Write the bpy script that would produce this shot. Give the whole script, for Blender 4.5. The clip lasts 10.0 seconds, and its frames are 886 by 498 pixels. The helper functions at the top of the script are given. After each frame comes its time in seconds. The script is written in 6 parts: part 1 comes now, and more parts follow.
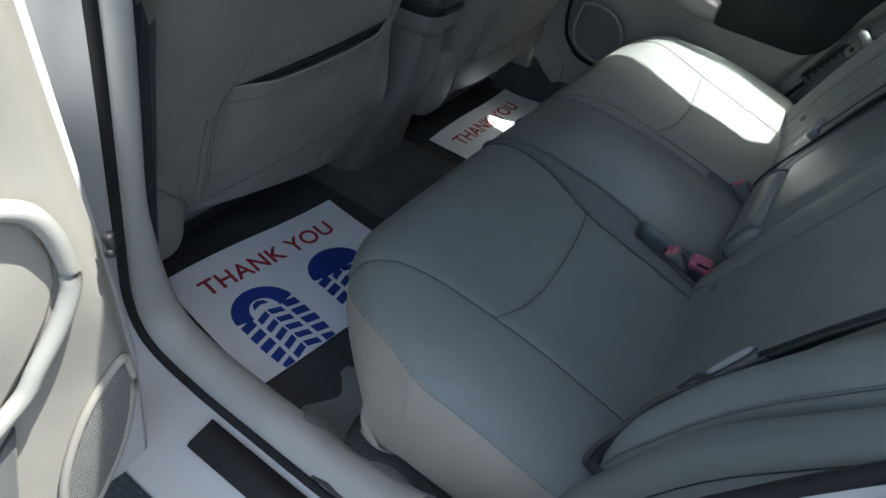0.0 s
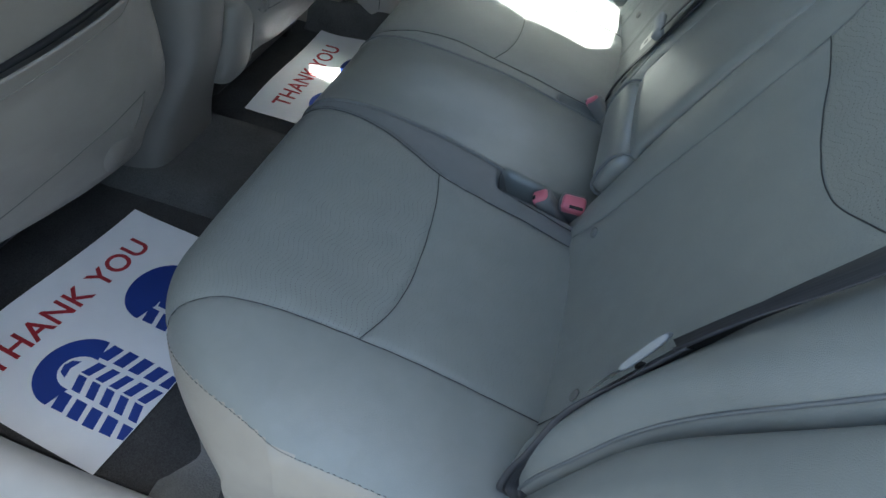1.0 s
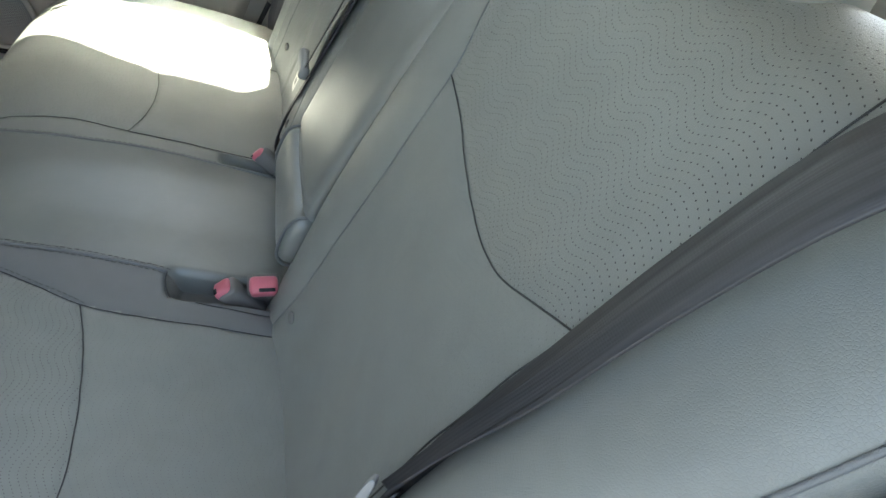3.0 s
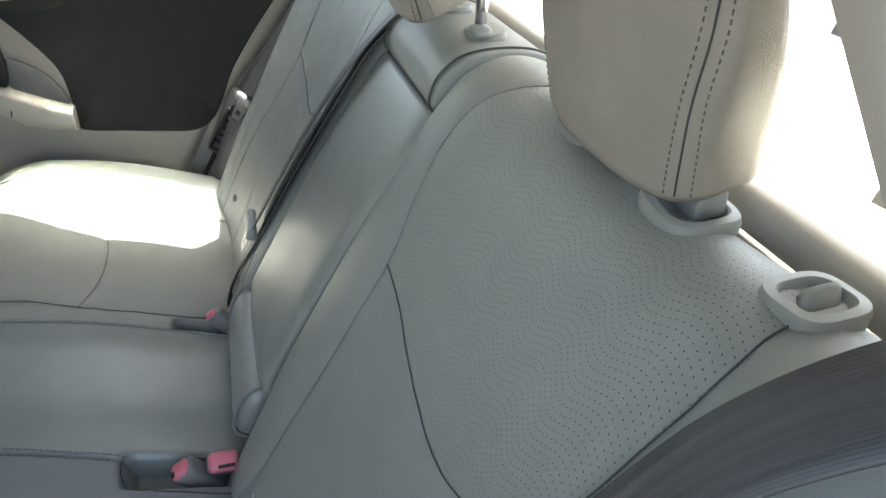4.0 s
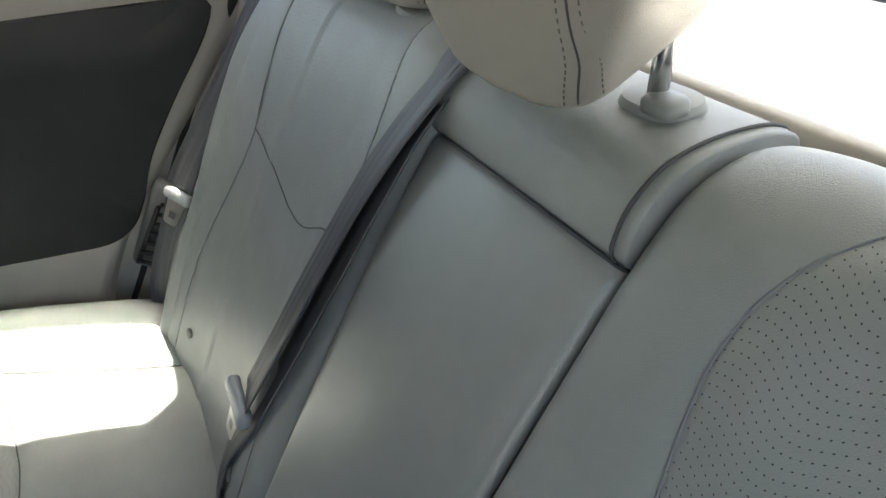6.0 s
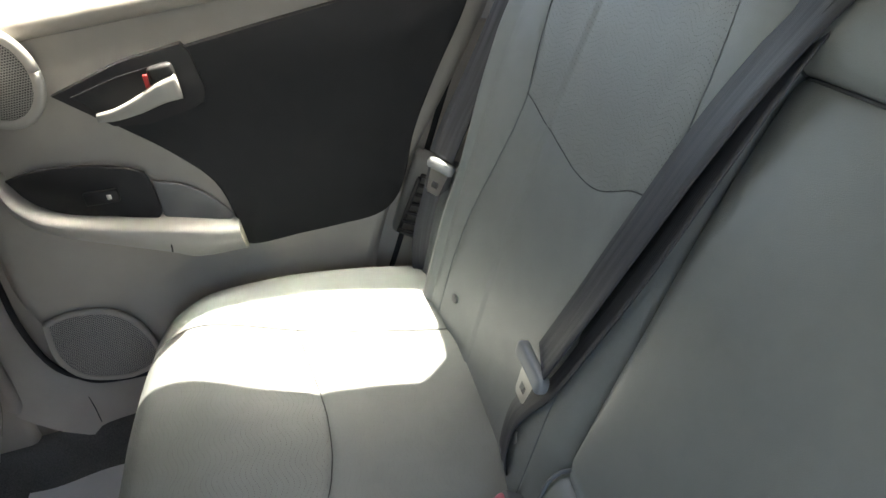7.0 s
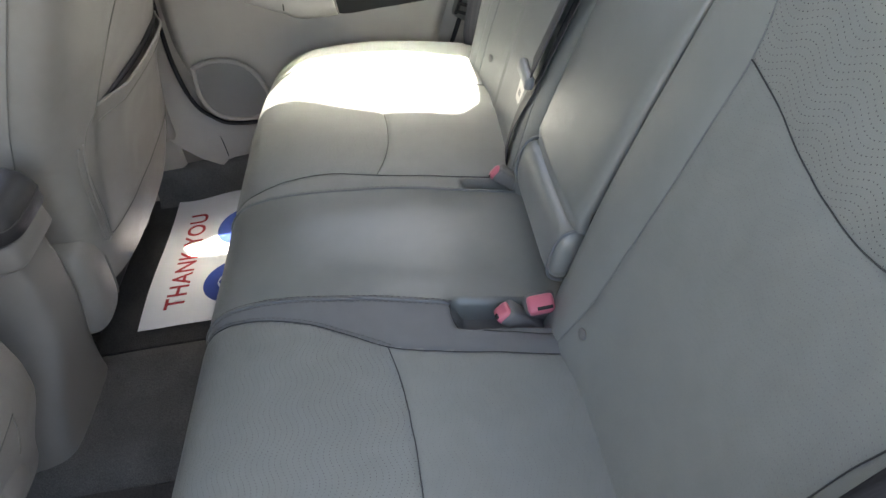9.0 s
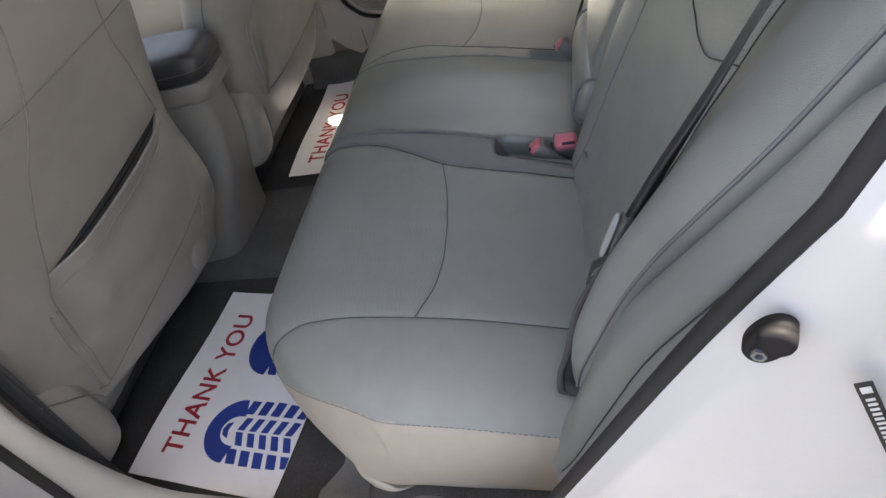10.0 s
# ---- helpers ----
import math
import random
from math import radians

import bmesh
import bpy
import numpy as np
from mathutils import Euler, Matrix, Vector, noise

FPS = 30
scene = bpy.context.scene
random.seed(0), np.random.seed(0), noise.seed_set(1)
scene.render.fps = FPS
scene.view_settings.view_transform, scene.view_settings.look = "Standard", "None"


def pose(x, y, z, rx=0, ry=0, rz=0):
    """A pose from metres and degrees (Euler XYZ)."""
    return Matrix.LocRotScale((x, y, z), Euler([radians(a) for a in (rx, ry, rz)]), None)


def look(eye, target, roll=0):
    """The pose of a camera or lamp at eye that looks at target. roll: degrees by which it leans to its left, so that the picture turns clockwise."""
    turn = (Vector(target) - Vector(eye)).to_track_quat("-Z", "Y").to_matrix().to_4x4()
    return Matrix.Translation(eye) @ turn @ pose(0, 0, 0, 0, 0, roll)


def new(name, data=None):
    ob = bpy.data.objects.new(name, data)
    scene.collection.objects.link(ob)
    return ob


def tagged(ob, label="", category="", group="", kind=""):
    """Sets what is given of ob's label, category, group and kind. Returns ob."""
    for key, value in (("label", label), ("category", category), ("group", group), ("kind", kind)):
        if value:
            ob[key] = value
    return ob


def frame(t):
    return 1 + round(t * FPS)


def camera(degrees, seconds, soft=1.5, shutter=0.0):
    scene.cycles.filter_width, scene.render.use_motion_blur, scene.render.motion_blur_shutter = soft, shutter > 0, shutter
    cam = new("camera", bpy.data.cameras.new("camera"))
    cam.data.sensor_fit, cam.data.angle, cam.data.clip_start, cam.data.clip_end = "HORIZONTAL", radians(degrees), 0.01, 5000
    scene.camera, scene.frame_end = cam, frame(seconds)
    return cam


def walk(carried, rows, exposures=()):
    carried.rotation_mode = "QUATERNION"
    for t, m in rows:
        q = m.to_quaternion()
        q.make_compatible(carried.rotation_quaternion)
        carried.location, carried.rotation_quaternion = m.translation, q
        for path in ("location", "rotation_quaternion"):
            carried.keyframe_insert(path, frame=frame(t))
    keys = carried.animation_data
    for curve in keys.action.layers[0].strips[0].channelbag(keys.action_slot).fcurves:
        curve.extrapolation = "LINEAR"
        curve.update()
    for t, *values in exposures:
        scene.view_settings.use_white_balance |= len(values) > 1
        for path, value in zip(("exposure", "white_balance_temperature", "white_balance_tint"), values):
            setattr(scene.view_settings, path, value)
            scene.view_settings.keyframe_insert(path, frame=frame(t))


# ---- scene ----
cam = camera(71.2, 10.0)
PATH = [
    (0, (0.461, -1.013, 1.212), (-0.234, 0.301, -0.127), 10.3),
    (0.5, (0.416, -0.904, 1.166), (-0.066, 0.445, -0.23), 8.8),
    (1, (0.414, -0.84, 1.161), (0.167, 0.522, -0.282), 9.6),
    (1.5, (0.411, -0.79, 1.129), (0.365, 0.535, -0.368), 10.0),
    (2, (0.42, -0.763, 1.106), (0.542, 0.519, -0.424), 11.1),
    (2.5, (0.457, -0.721, 1.132), (0.797, 0.588, -0.34), 13.8),
    (3, (0.482, -0.693, 1.164), (0.996, 0.725, -0.149), 13.3),
    (3.2, (0.482, -0.686, 1.182), (1.054, 0.763, -0.073), 13.3),
    (4.3, (0.499, -0.66, 1.271), (1.15, 0.914, 0.221), 7.6),
    (4.5, (0.494, -0.659, 1.276), (1.155, 0.917, 0.236), 6.9),
    (5, (0.461, -0.587, 1.249), (1.124, 0.983, 0.203), 5.1),
    (5.2, (0.481, -0.521, 1.228), (1.17, 1.04, 0.184), 4.7),
    (6.3, (0.445, -0.257, 1.205), (1.317, 1.188, 0.131), 2.9),
    (6.5, (0.412, -0.247, 1.199), (1.149, 1.281, 0.14), -0.0),
    (7, (0.36, -0.239, 1.201), (0.661, 1.385, 0.074), -8.2),
    (7.5, (0.341, -0.245, 1.195), (0.486, 1.353, 0.001), -9.8),
    (8, (0.336, -0.288, 1.165), (0.408, 1.259, -0.101), -9.9),
    (8.5, (0.33, -0.426, 1.176), (0.356, 1.069, -0.152), -10.2),
    (9, (0.372, -0.643, 1.185), (0.326, 0.814, -0.183), -11.1),
    (9.5, (0.43, -0.813, 1.189), (0.2, 0.574, -0.233), -14.7),
    (10, (0.548, -0.923, 1.216), (-0.028, 0.369, -0.197), -22.2),
]
EXPOSURES = [(0, 1.54, 6200, 3), (0.5, 2.09, 6200, 1), (1, 2.52, 6250, 1), (2, 2.82, 6600, 1), (2.5, 2.84, 6900, 1), (3.2, 3.26, 7450, 4), (4.5, 2.97, 7100, 6), (5.0, 2.92, 7150, 7), (6.5, 2.76, 7200, 8), (7.5, 2.66, 7150, 10), (8.5, 2.62, 7200, 11), (9, 3.25, 7350, 12), (9.5, 3.4, 7350, 13), (10, 2.80, 7800, 14)]
walk(cam, [(t, look(eye, target, roll)) for t, eye, target, roll in PATH], EXPOSURES)

# ---- world and sun ----
SUN_TO = Vector((0.31, 0.27, 1.0)).normalized()
world = bpy.data.worlds.new("sky")
scene.world = world
world.use_nodes = True
wn = world.node_tree.nodes
sky = wn.new("ShaderNodeTexSky")
sky.sky_type, sky.sun_disc = "NISHITA", False
sky.sun_elevation = math.asin(SUN_TO.z)
sky.dust_density, sky.ozone_density = 3.0, 0.5
sky.sun_rotation = math.atan2(SUN_TO.x, SUN_TO.y)
world.node_tree.links.new(sky.outputs[0], wn["Background"].inputs[0])
wn["Background"].inputs[1].default_value = 0.11
sun = new("sun", bpy.data.lights.new("sun", "SUN"))
sun.data.energy, sun.data.angle, sun.data.color = 4.8, radians(0.55), (1.0, 0.96, 0.9)
sun.matrix_world = look(SUN_TO * 20, (0, 0, 0))


# ---- materials ----
def material(name):
    mat = bpy.data.materials.new(name)
    mat.use_nodes = True
    tree = mat.node_tree
    return mat, tree, tree.nodes["Principled BSDF"]


def node(tree, kind, links=(), **values):
    n = tree.nodes.new(kind)
    for key, value in values.items():
        if key in ("operation", "data_type", "feature", "blend_type"):
            setattr(n, key, value)
    for key, value in links:
        if isinstance(value, bpy.types.NodeSocket):
            tree.links.new(value, n.inputs[key])
        else:
            n.inputs[key].default_value = value
    return n


def calc(tree, op, a, b=0.0):
    return node(tree, "ShaderNodeMath", [(0, a), (1, b)], operation=op).outputs[0]


def ramp(tree, fac, stops):
    r = tree.nodes.new("ShaderNodeValToRGB")
    tree.links.new(fac, r.inputs[0])
    while len(r.color_ramp.elements) < len(stops):
        r.color_ramp.elements.new(0.5)
    for e, (at, col) in zip(r.color_ramp.elements, stops):
        e.position, e.color = at, (*col, 1)
    return r.outputs[0]


def surface(name, dark, light, rough=(0.5, 0.6), metal=0.0, big=6.0, grain=900.0, bump=0.15, depth=0.0006, spec=0.5, fine=0.12):
    """Paint, plastic, cloth or metal: colour between two tones at two scales, uneven gloss, fine relief."""
    mat, tree, bsdf = material(name)
    coord = tree.nodes.new("ShaderNodeTexCoord").outputs["Object"]
    n1 = node(tree, "ShaderNodeTexNoise", [("Vector", coord), ("Scale", big), ("Detail", 4.0), ("Roughness", 0.6)]).outputs[0]
    n2 = node(tree, "ShaderNodeTexNoise", [("Vector", coord), ("Scale", grain), ("Detail", 2.0)]).outputs[0]
    mixed = calc(tree, "ADD", calc(tree, "MULTIPLY", n1, 1 - fine), calc(tree, "MULTIPLY", n2, fine))
    tree.links.new(ramp(tree, mixed, [(0.3, dark), (0.7, light)]), bsdf.inputs["Base Color"])
    tree.links.new(ramp(tree, n1, [(0.3, (rough[0],) * 3), (0.7, (rough[1],) * 3)]), bsdf.inputs["Roughness"])
    bsdf.inputs["Metallic"].default_value = metal
    bsdf.inputs["Specular IOR Level"].default_value = spec
    if bump:
        b = node(tree, "ShaderNodeBump", [("Height", n2), ("Strength", bump), ("Distance", depth)])
        tree.links.new(b.outputs[0], bsdf.inputs["Normal"])
    return mat


def leather(name, dark, light, rough=(0.36, 0.48), holes=0.0, shiny=False, wave_high=0.0055, pit_tone=0.02, wave_long=0.050, gap=(0.0034, 0.0058)):
    """Seat leather: pebbled grain, soft creases, handled patches; holes: radius of the perforations in metres."""
    mat, tree, bsdf = material(name)
    coord = tree.nodes.new("ShaderNodeTexCoord").outputs["Object"]
    n1 = node(tree, "ShaderNodeTexNoise", [("Vector", coord), ("Scale", 5.0), ("Detail", 5.0), ("Roughness", 0.62)]).outputs[0]
    n3 = node(tree, "ShaderNodeTexNoise", [("Vector", coord), ("Scale", 38.0), ("Detail", 3.0), ("Distortion", 0.6)]).outputs[0]
    cells = node(tree, "ShaderNodeTexVoronoi", [("Vector", coord), ("Scale", 620.0)], feature="DISTANCE_TO_EDGE").outputs[0]
    pebble = calc(tree, "MINIMUM", calc(tree, "MULTIPLY", cells, 6.0), 1.0)
    tone = calc(tree, "ADD", calc(tree, "MULTIPLY", n1, 0.75), calc(tree, "MULTIPLY", n3, 0.25))
    col = ramp(tree, tone, [(0.32, dark), (0.68, light)])
    wear = node(tree, "ShaderNodeTexNoise", [("Vector", coord), ("Scale", 11.0), ("Detail", 5.0), ("Distortion", 0.3)]).outputs[0]
    rgh = ramp(tree, wear, [(0.36, (rough[0],) * 3), (0.64, (rough[1],) * 3)])
    height = calc(tree, "ADD", calc(tree, "MULTIPLY", pebble, 0.35), calc(tree, "MULTIPLY", n3, 0.22 if shiny else 0.4))
    if shiny:
        net = node(tree, "ShaderNodeTexVoronoi", [("Vector", coord), ("Scale", 150.0)], feature="DISTANCE_TO_EDGE").outputs[0]
        spot = node(tree, "ShaderNodeTexNoise", [("Vector", coord), ("Scale", 8.0), ("Detail", 2.0)]).outputs[0]
        where = calc(tree, "MINIMUM", calc(tree, "MAXIMUM", calc(tree, "MULTIPLY", calc(tree, "SUBTRACT", spot, 0.50), 6.0), 0.0), 1.0)
        wrinkle = calc(tree, "MULTIPLY", calc(tree, "MINIMUM", calc(tree, "MULTIPLY", net, 5.0), 1.0), where)
        height = calc(tree, "ADD", height, calc(tree, "MULTIPLY", wrinkle, 0.25))
    if holes:
        uv = tree.nodes.new("ShaderNodeUVMap").outputs[0]
        sep = node(tree, "ShaderNodeSeparateXYZ", [(0, uv)])
        wave = calc(tree, "MULTIPLY", calc(tree, "SINE", calc(tree, "MULTIPLY", sep.outputs[0], 2 * math.pi / wave_long)), wave_high)
        du = calc(tree, "SUBTRACT", calc(tree, "FRACT", calc(tree, "DIVIDE", sep.outputs[0], gap[0])), 0.5)
        dv = calc(tree, "SUBTRACT", calc(tree, "FRACT", calc(tree, "DIVIDE", calc(tree, "ADD", sep.outputs[1], wave), gap[1])), 0.5)
        du, dv = calc(tree, "MULTIPLY", du, gap[0]), calc(tree, "MULTIPLY", dv, gap[1])
        r2 = calc(tree, "SQRT", calc(tree, "ADD", calc(tree, "MULTIPLY", du, du), calc(tree, "MULTIPLY", dv, dv)))
        hole = calc(tree, "LESS_THAN", r2, holes)
        pit = node(tree, "ShaderNodeMix", [(0, hole), (6, col), (7, (pit_tone, pit_tone, pit_tone * 1.05, 1))], data_type="RGBA")
        col = pit.outputs[2]
        height = calc(tree, "SUBTRACT", height, calc(tree, "MULTIPLY", hole, 1.6))
    bsdf.inputs["Specular IOR Level"].default_value = 0.9 if shiny else 0.6
    tree.links.new(col, bsdf.inputs["Base Color"])
    tree.links.new(rgh, bsdf.inputs["Roughness"])
    b = node(tree, "ShaderNodeBump", [("Height", height), ("Strength", 0.24 if shiny else 0.42), ("Distance", 0.0008)])
    tree.links.new(b.outputs[0], bsdf.inputs["Normal"])
    return mat


LEATHER = leather("grey_leather", (0.178, 0.192, 0.186), (0.222, 0.238, 0.230))
LEATHER_WORN = leather("worn_grey_leather", (0.142, 0.155, 0.150), (0.172, 0.186, 0.179), (0.284, 0.335), shiny=True)
# LEATHER_WORN with light added to its colour, for the armrest that renders too dark.
LEATHER_BRIGHTENED = leather("brightened_grey_leather", (0.164, 0.176, 0.170), (0.200, 0.213, 0.205), (0.30, 0.36), shiny=True)
LEATHER_PERF = leather("perforated_grey_leather", (0.182, 0.194, 0.187), (0.222, 0.235, 0.226), holes=0.00045, wave_long=0.058, wave_high=0.0062)
LEATHER_PERF_FINE = leather("finely_perforated_grey_leather", (0.178, 0.192, 0.186), (0.220, 0.236, 0.228), holes=0.00042, wave_high=0.0052, pit_tone=0.035, wave_long=0.064, gap=(0.0034, 0.0064))
LEATHER_PERF_FAINT = leather("faintly_perforated_grey_leather", (0.178, 0.192, 0.186), (0.220, 0.236, 0.228), holes=0.00040, wave_high=0.0052, pit_tone=0.14, wave_long=0.064, gap=(0.0034, 0.0064))
LEATHER_BAND = leather("dark_grey_leather", (0.128, 0.138, 0.146), (0.160, 0.172, 0.180))
LEATHER_WARM = leather("warm_grey_leather", (0.222, 0.206, 0.184), (0.282, 0.263, 0.236))
LEATHER_BEIGE = leather("beige_grey_leather", (0.262, 0.238, 0.202), (0.322, 0.295, 0.255))
THREAD = surface("dark_thread", (0.035, 0.038, 0.04), (0.055, 0.058, 0.06), (0.7, 0.8), bump=0)
STITCH_SOFT = surface("warm_grey_stitch", (0.16, 0.155, 0.14), (0.20, 0.192, 0.175), (0.7, 0.8), bump=0)
STITCH = surface("grey_stitch", (0.085, 0.085, 0.082), (0.12, 0.12, 0.115), (0.7, 0.8), bump=0)
# TRIM with daylight mixed into its colour, for the near pillar and sill.
TRIM_BRIGHTENED = surface("brightened_grey_trim_plastic", (0.38, 0.375, 0.355), (0.45, 0.445, 0.425), (0.4, 0.52), big=9, grain=1400, bump=0.2, depth=0.0004)
TRIM = surface("grey_trim_plastic", (0.300, 0.278, 0.246), (0.350, 0.327, 0.292), (0.5, 0.62), big=9, grain=1400, bump=0.25, depth=0.0004)
TRIM_DARK = surface("mid_grey_plastic", (0.12, 0.122, 0.12), (0.16, 0.16, 0.158), (0.45, 0.6), bump=0.2)
CONSOLE = surface("grey_console_plastic", (0.165, 0.155, 0.142), (0.205, 0.193, 0.178), (0.45, 0.58), big=9, grain=1400, bump=0.25, depth=0.0004)
SILVER = surface("satin_silver_plastic", (0.32, 0.31, 0.285), (0.38, 0.37, 0.345), (0.46, 0.56), metal=0.08, bump=0.05)
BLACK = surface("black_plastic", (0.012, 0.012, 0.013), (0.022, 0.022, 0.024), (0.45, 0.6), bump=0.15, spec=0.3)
CHARCOAL = surface("charcoal_door_cloth", (0.017, 0.0175, 0.019), (0.029, 0.030, 0.032), (0.7, 0.8), grain=1500, bump=0.3, spec=0.2)
RUBBER = surface("black_rubber_seal", (0.012, 0.012, 0.013), (0.03, 0.03, 0.031), (0.65, 0.8), grain=500, bump=0.3, spec=0.25)
CARPET = surface("grey_carpet", (0.06, 0.06, 0.058), (0.13, 0.13, 0.125), (0.95, 1.0), big=14, grain=420, bump=1.0, depth=0.003, spec=0.1, fine=0.6)
CARPET_MAT = surface("black_carpet_mat", (0.04, 0.04, 0.041), (0.085, 0.085, 0.085), (0.95, 1.0), big=12, grain=480, bump=1.0, depth=0.003, spec=0.1, fine=0.6)
CARPET_LIGHT = surface("light_grey_carpet", (0.20, 0.20, 0.195), (0.30, 0.30, 0.29), (0.95, 1.0), big=14, grain=380, bump=1.0, depth=0.003, spec=0.1, fine=0.6)
PAPER = surface("white_paper", (0.68, 0.69, 0.71), (0.78, 0.79, 0.80), (0.7, 0.8), big=7, grain=1200, bump=0.06)
RED_INK = surface("red_ink", (0.30, 0.015, 0.025), (0.36, 0.02, 0.03), (0.6, 0.7), bump=0.05)
BLUE_INK = surface("blue_ink", (0.008, 0.03, 0.20), (0.012, 0.045, 0.26), (0.6, 0.7), bump=0.05)
WHITE_PAINT = surface("white_car_paint", (0.46, 0.46, 0.46), (0.52, 0.52, 0.52), (0.16, 0.24), big=3, grain=300, bump=0.02, spec=0.4)


def webbing_material():
    """Woven strap: ribs along it, faded streaks and a fine weave across."""
    mat, tree, bsdf = material("dark_grey_webbing")
    uv = tree.nodes.new("ShaderNodeUVMap").outputs[0]
    sep = node(tree, "ShaderNodeSeparateXYZ", [(0, uv)])
    rib = calc(tree, "SINE", calc(tree, "MULTIPLY", sep.outputs[0], 2 * math.pi / 0.0019))
    weave = calc(tree, "SINE", calc(tree, "MULTIPLY", sep.outputs[1], 2 * math.pi / 0.0016))
    long = node(tree, "ShaderNodeCombineXYZ", [(0, calc(tree, "MULTIPLY", sep.outputs[0], 160.0)), (1, calc(tree, "MULTIPLY", sep.outputs[1], 5.0))]).outputs[0]
    streak = node(tree, "ShaderNodeTexNoise", [("Vector", long), ("Scale", 1.0), ("Detail", 4.0)]).outputs[0]
    tree.links.new(ramp(tree, streak, [(0.3, (0.030, 0.032, 0.037)), (0.7, (0.066, 0.069, 0.078))]), bsdf.inputs["Base Color"])
    tree.links.new(ramp(tree, streak, [(0.3, (0.6,) * 3), (0.7, (0.45,) * 3)]), bsdf.inputs["Roughness"])
    height = calc(tree, "ADD", calc(tree, "MULTIPLY", rib, 0.6), calc(tree, "MULTIPLY", weave, 0.25))
    b = node(tree, "ShaderNodeBump", [("Height", height), ("Strength", 0.16), ("Distance", 0.0005)])
    tree.links.new(b.outputs[0], bsdf.inputs["Normal"])
    return mat


WEB = webbing_material()
TONGUE = surface("grey_tongue_plastic", (0.22, 0.235, 0.242), (0.28, 0.295, 0.302), (0.4, 0.5), bump=0.1)
SEAT_PLASTIC = surface("grey_seat_plastic", (0.185, 0.198, 0.194), (0.225, 0.238, 0.232), (0.38, 0.48), bump=0.1)
PINK = surface("faded_pink_red_plastic", (0.50, 0.12, 0.17), (0.60, 0.17, 0.22), (0.3, 0.42), bump=0.05)
CHROME = surface("polished_steel", (0.55, 0.55, 0.55), (0.65, 0.65, 0.65), (0.12, 0.22), metal=1.0, bump=0)
STEEL = surface("brushed_steel", (0.62, 0.62, 0.60), (0.72, 0.71, 0.69), (0.28, 0.4), metal=0.9, bump=0.1)
HEADLINER = surface("grey_headliner_cloth", (0.42, 0.41, 0.38), (0.5, 0.49, 0.46), (0.9, 1.0), grain=700, bump=0.4)
COVER = surface("pale_cargo_cover_cloth", (0.55, 0.54, 0.51), (0.64, 0.63, 0.6), (0.7, 0.85), bump=0.2)
ASPHALT = surface("asphalt", (0.055, 0.055, 0.054), (0.10, 0.099, 0.095), (0.85, 0.95), big=0.7, grain=90, bump=0.9, depth=0.006, fine=0.5)
CONCRETE = surface("pale_concrete", (0.30, 0.29, 0.27), (0.42, 0.41, 0.385), (0.8, 0.95), big=0.5, grain=60, bump=0.6, depth=0.004, fine=0.35)
TYRE = surface("tyre_rubber", (0.012, 0.012, 0.013), (0.028, 0.028, 0.028), (0.7, 0.85), grain=200, bump=0.4)
NAVY_PAINT = surface("dark_car_paint", (0.02, 0.024, 0.03), (0.03, 0.034, 0.04), (0.15, 0.25), bump=0)
RED_MARK = surface("red_plastic", (0.45, 0.02, 0.02), (0.55, 0.03, 0.03), (0.4, 0.5), bump=0)
LABEL_INK = surface("pale_label_print", (0.5, 0.5, 0.5), (0.6, 0.6, 0.6), (0.5, 0.6), bump=0)


def perforated_grille(name, base, pitch=0.0032, radius=0.0011):
    mat, tree, bsdf = material(name)
    uv = tree.nodes.new("ShaderNodeUVMap").outputs[0]
    sep = node(tree, "ShaderNodeSeparateXYZ", [(0, uv)])
    row = calc(tree, "FLOOR", calc(tree, "DIVIDE", sep.outputs[1], pitch))
    shift = calc(tree, "MULTIPLY", calc(tree, "MODULO", row, 2.0), 0.5)
    du = calc(tree, "SUBTRACT", calc(tree, "FRACT", calc(tree, "ADD", calc(tree, "DIVIDE", sep.outputs[0], pitch), shift)), 0.5)
    dv = calc(tree, "SUBTRACT", calc(tree, "FRACT", calc(tree, "DIVIDE", sep.outputs[1], pitch)), 0.5)
    r2 = calc(tree, "SQRT", calc(tree, "ADD", calc(tree, "MULTIPLY", du, du), calc(tree, "MULTIPLY", dv, dv)))
    hole = calc(tree, "LESS_THAN", r2, radius / pitch)
    pit = node(tree, "ShaderNodeMix", [(0, hole), (6, (*base, 1)), (7, (0.012, 0.012, 0.012, 1))], data_type="RGBA")
    tree.links.new(pit.outputs[2], bsdf.inputs["Base Color"])
    b = node(tree, "ShaderNodeBump", [("Height", calc(tree, "SUBTRACT", 1.0, hole)), ("Strength", 0.6), ("Distance", 0.0012)])
    tree.links.new(b.outputs[0], bsdf.inputs["Normal"])
    bsdf.inputs["Roughness"].default_value = 0.55
    return mat


GRILLE = perforated_grille("speaker_mesh", (0.26, 0.255, 0.24))


def glass_material():
    mat, tree, bsdf = material("window_glass")
    bsdf.inputs["Base Color"].default_value = (0.86, 0.92, 0.9, 1)
    bsdf.inputs["Transmission Weight"].default_value = 1.0
    bsdf.inputs["Roughness"].default_value = 0.0
    bsdf.inputs["IOR"].default_value = 1.1
    return mat


GLASS = glass_material()


# ---- mesh helpers ----
def thing(name, label, category, at=(0, 0, 0), group="", kind=""):
    ob = new(name)
    ob.location = at
    ob.empty_display_size = 0.05
    return tagged(ob, label, category, group, kind)


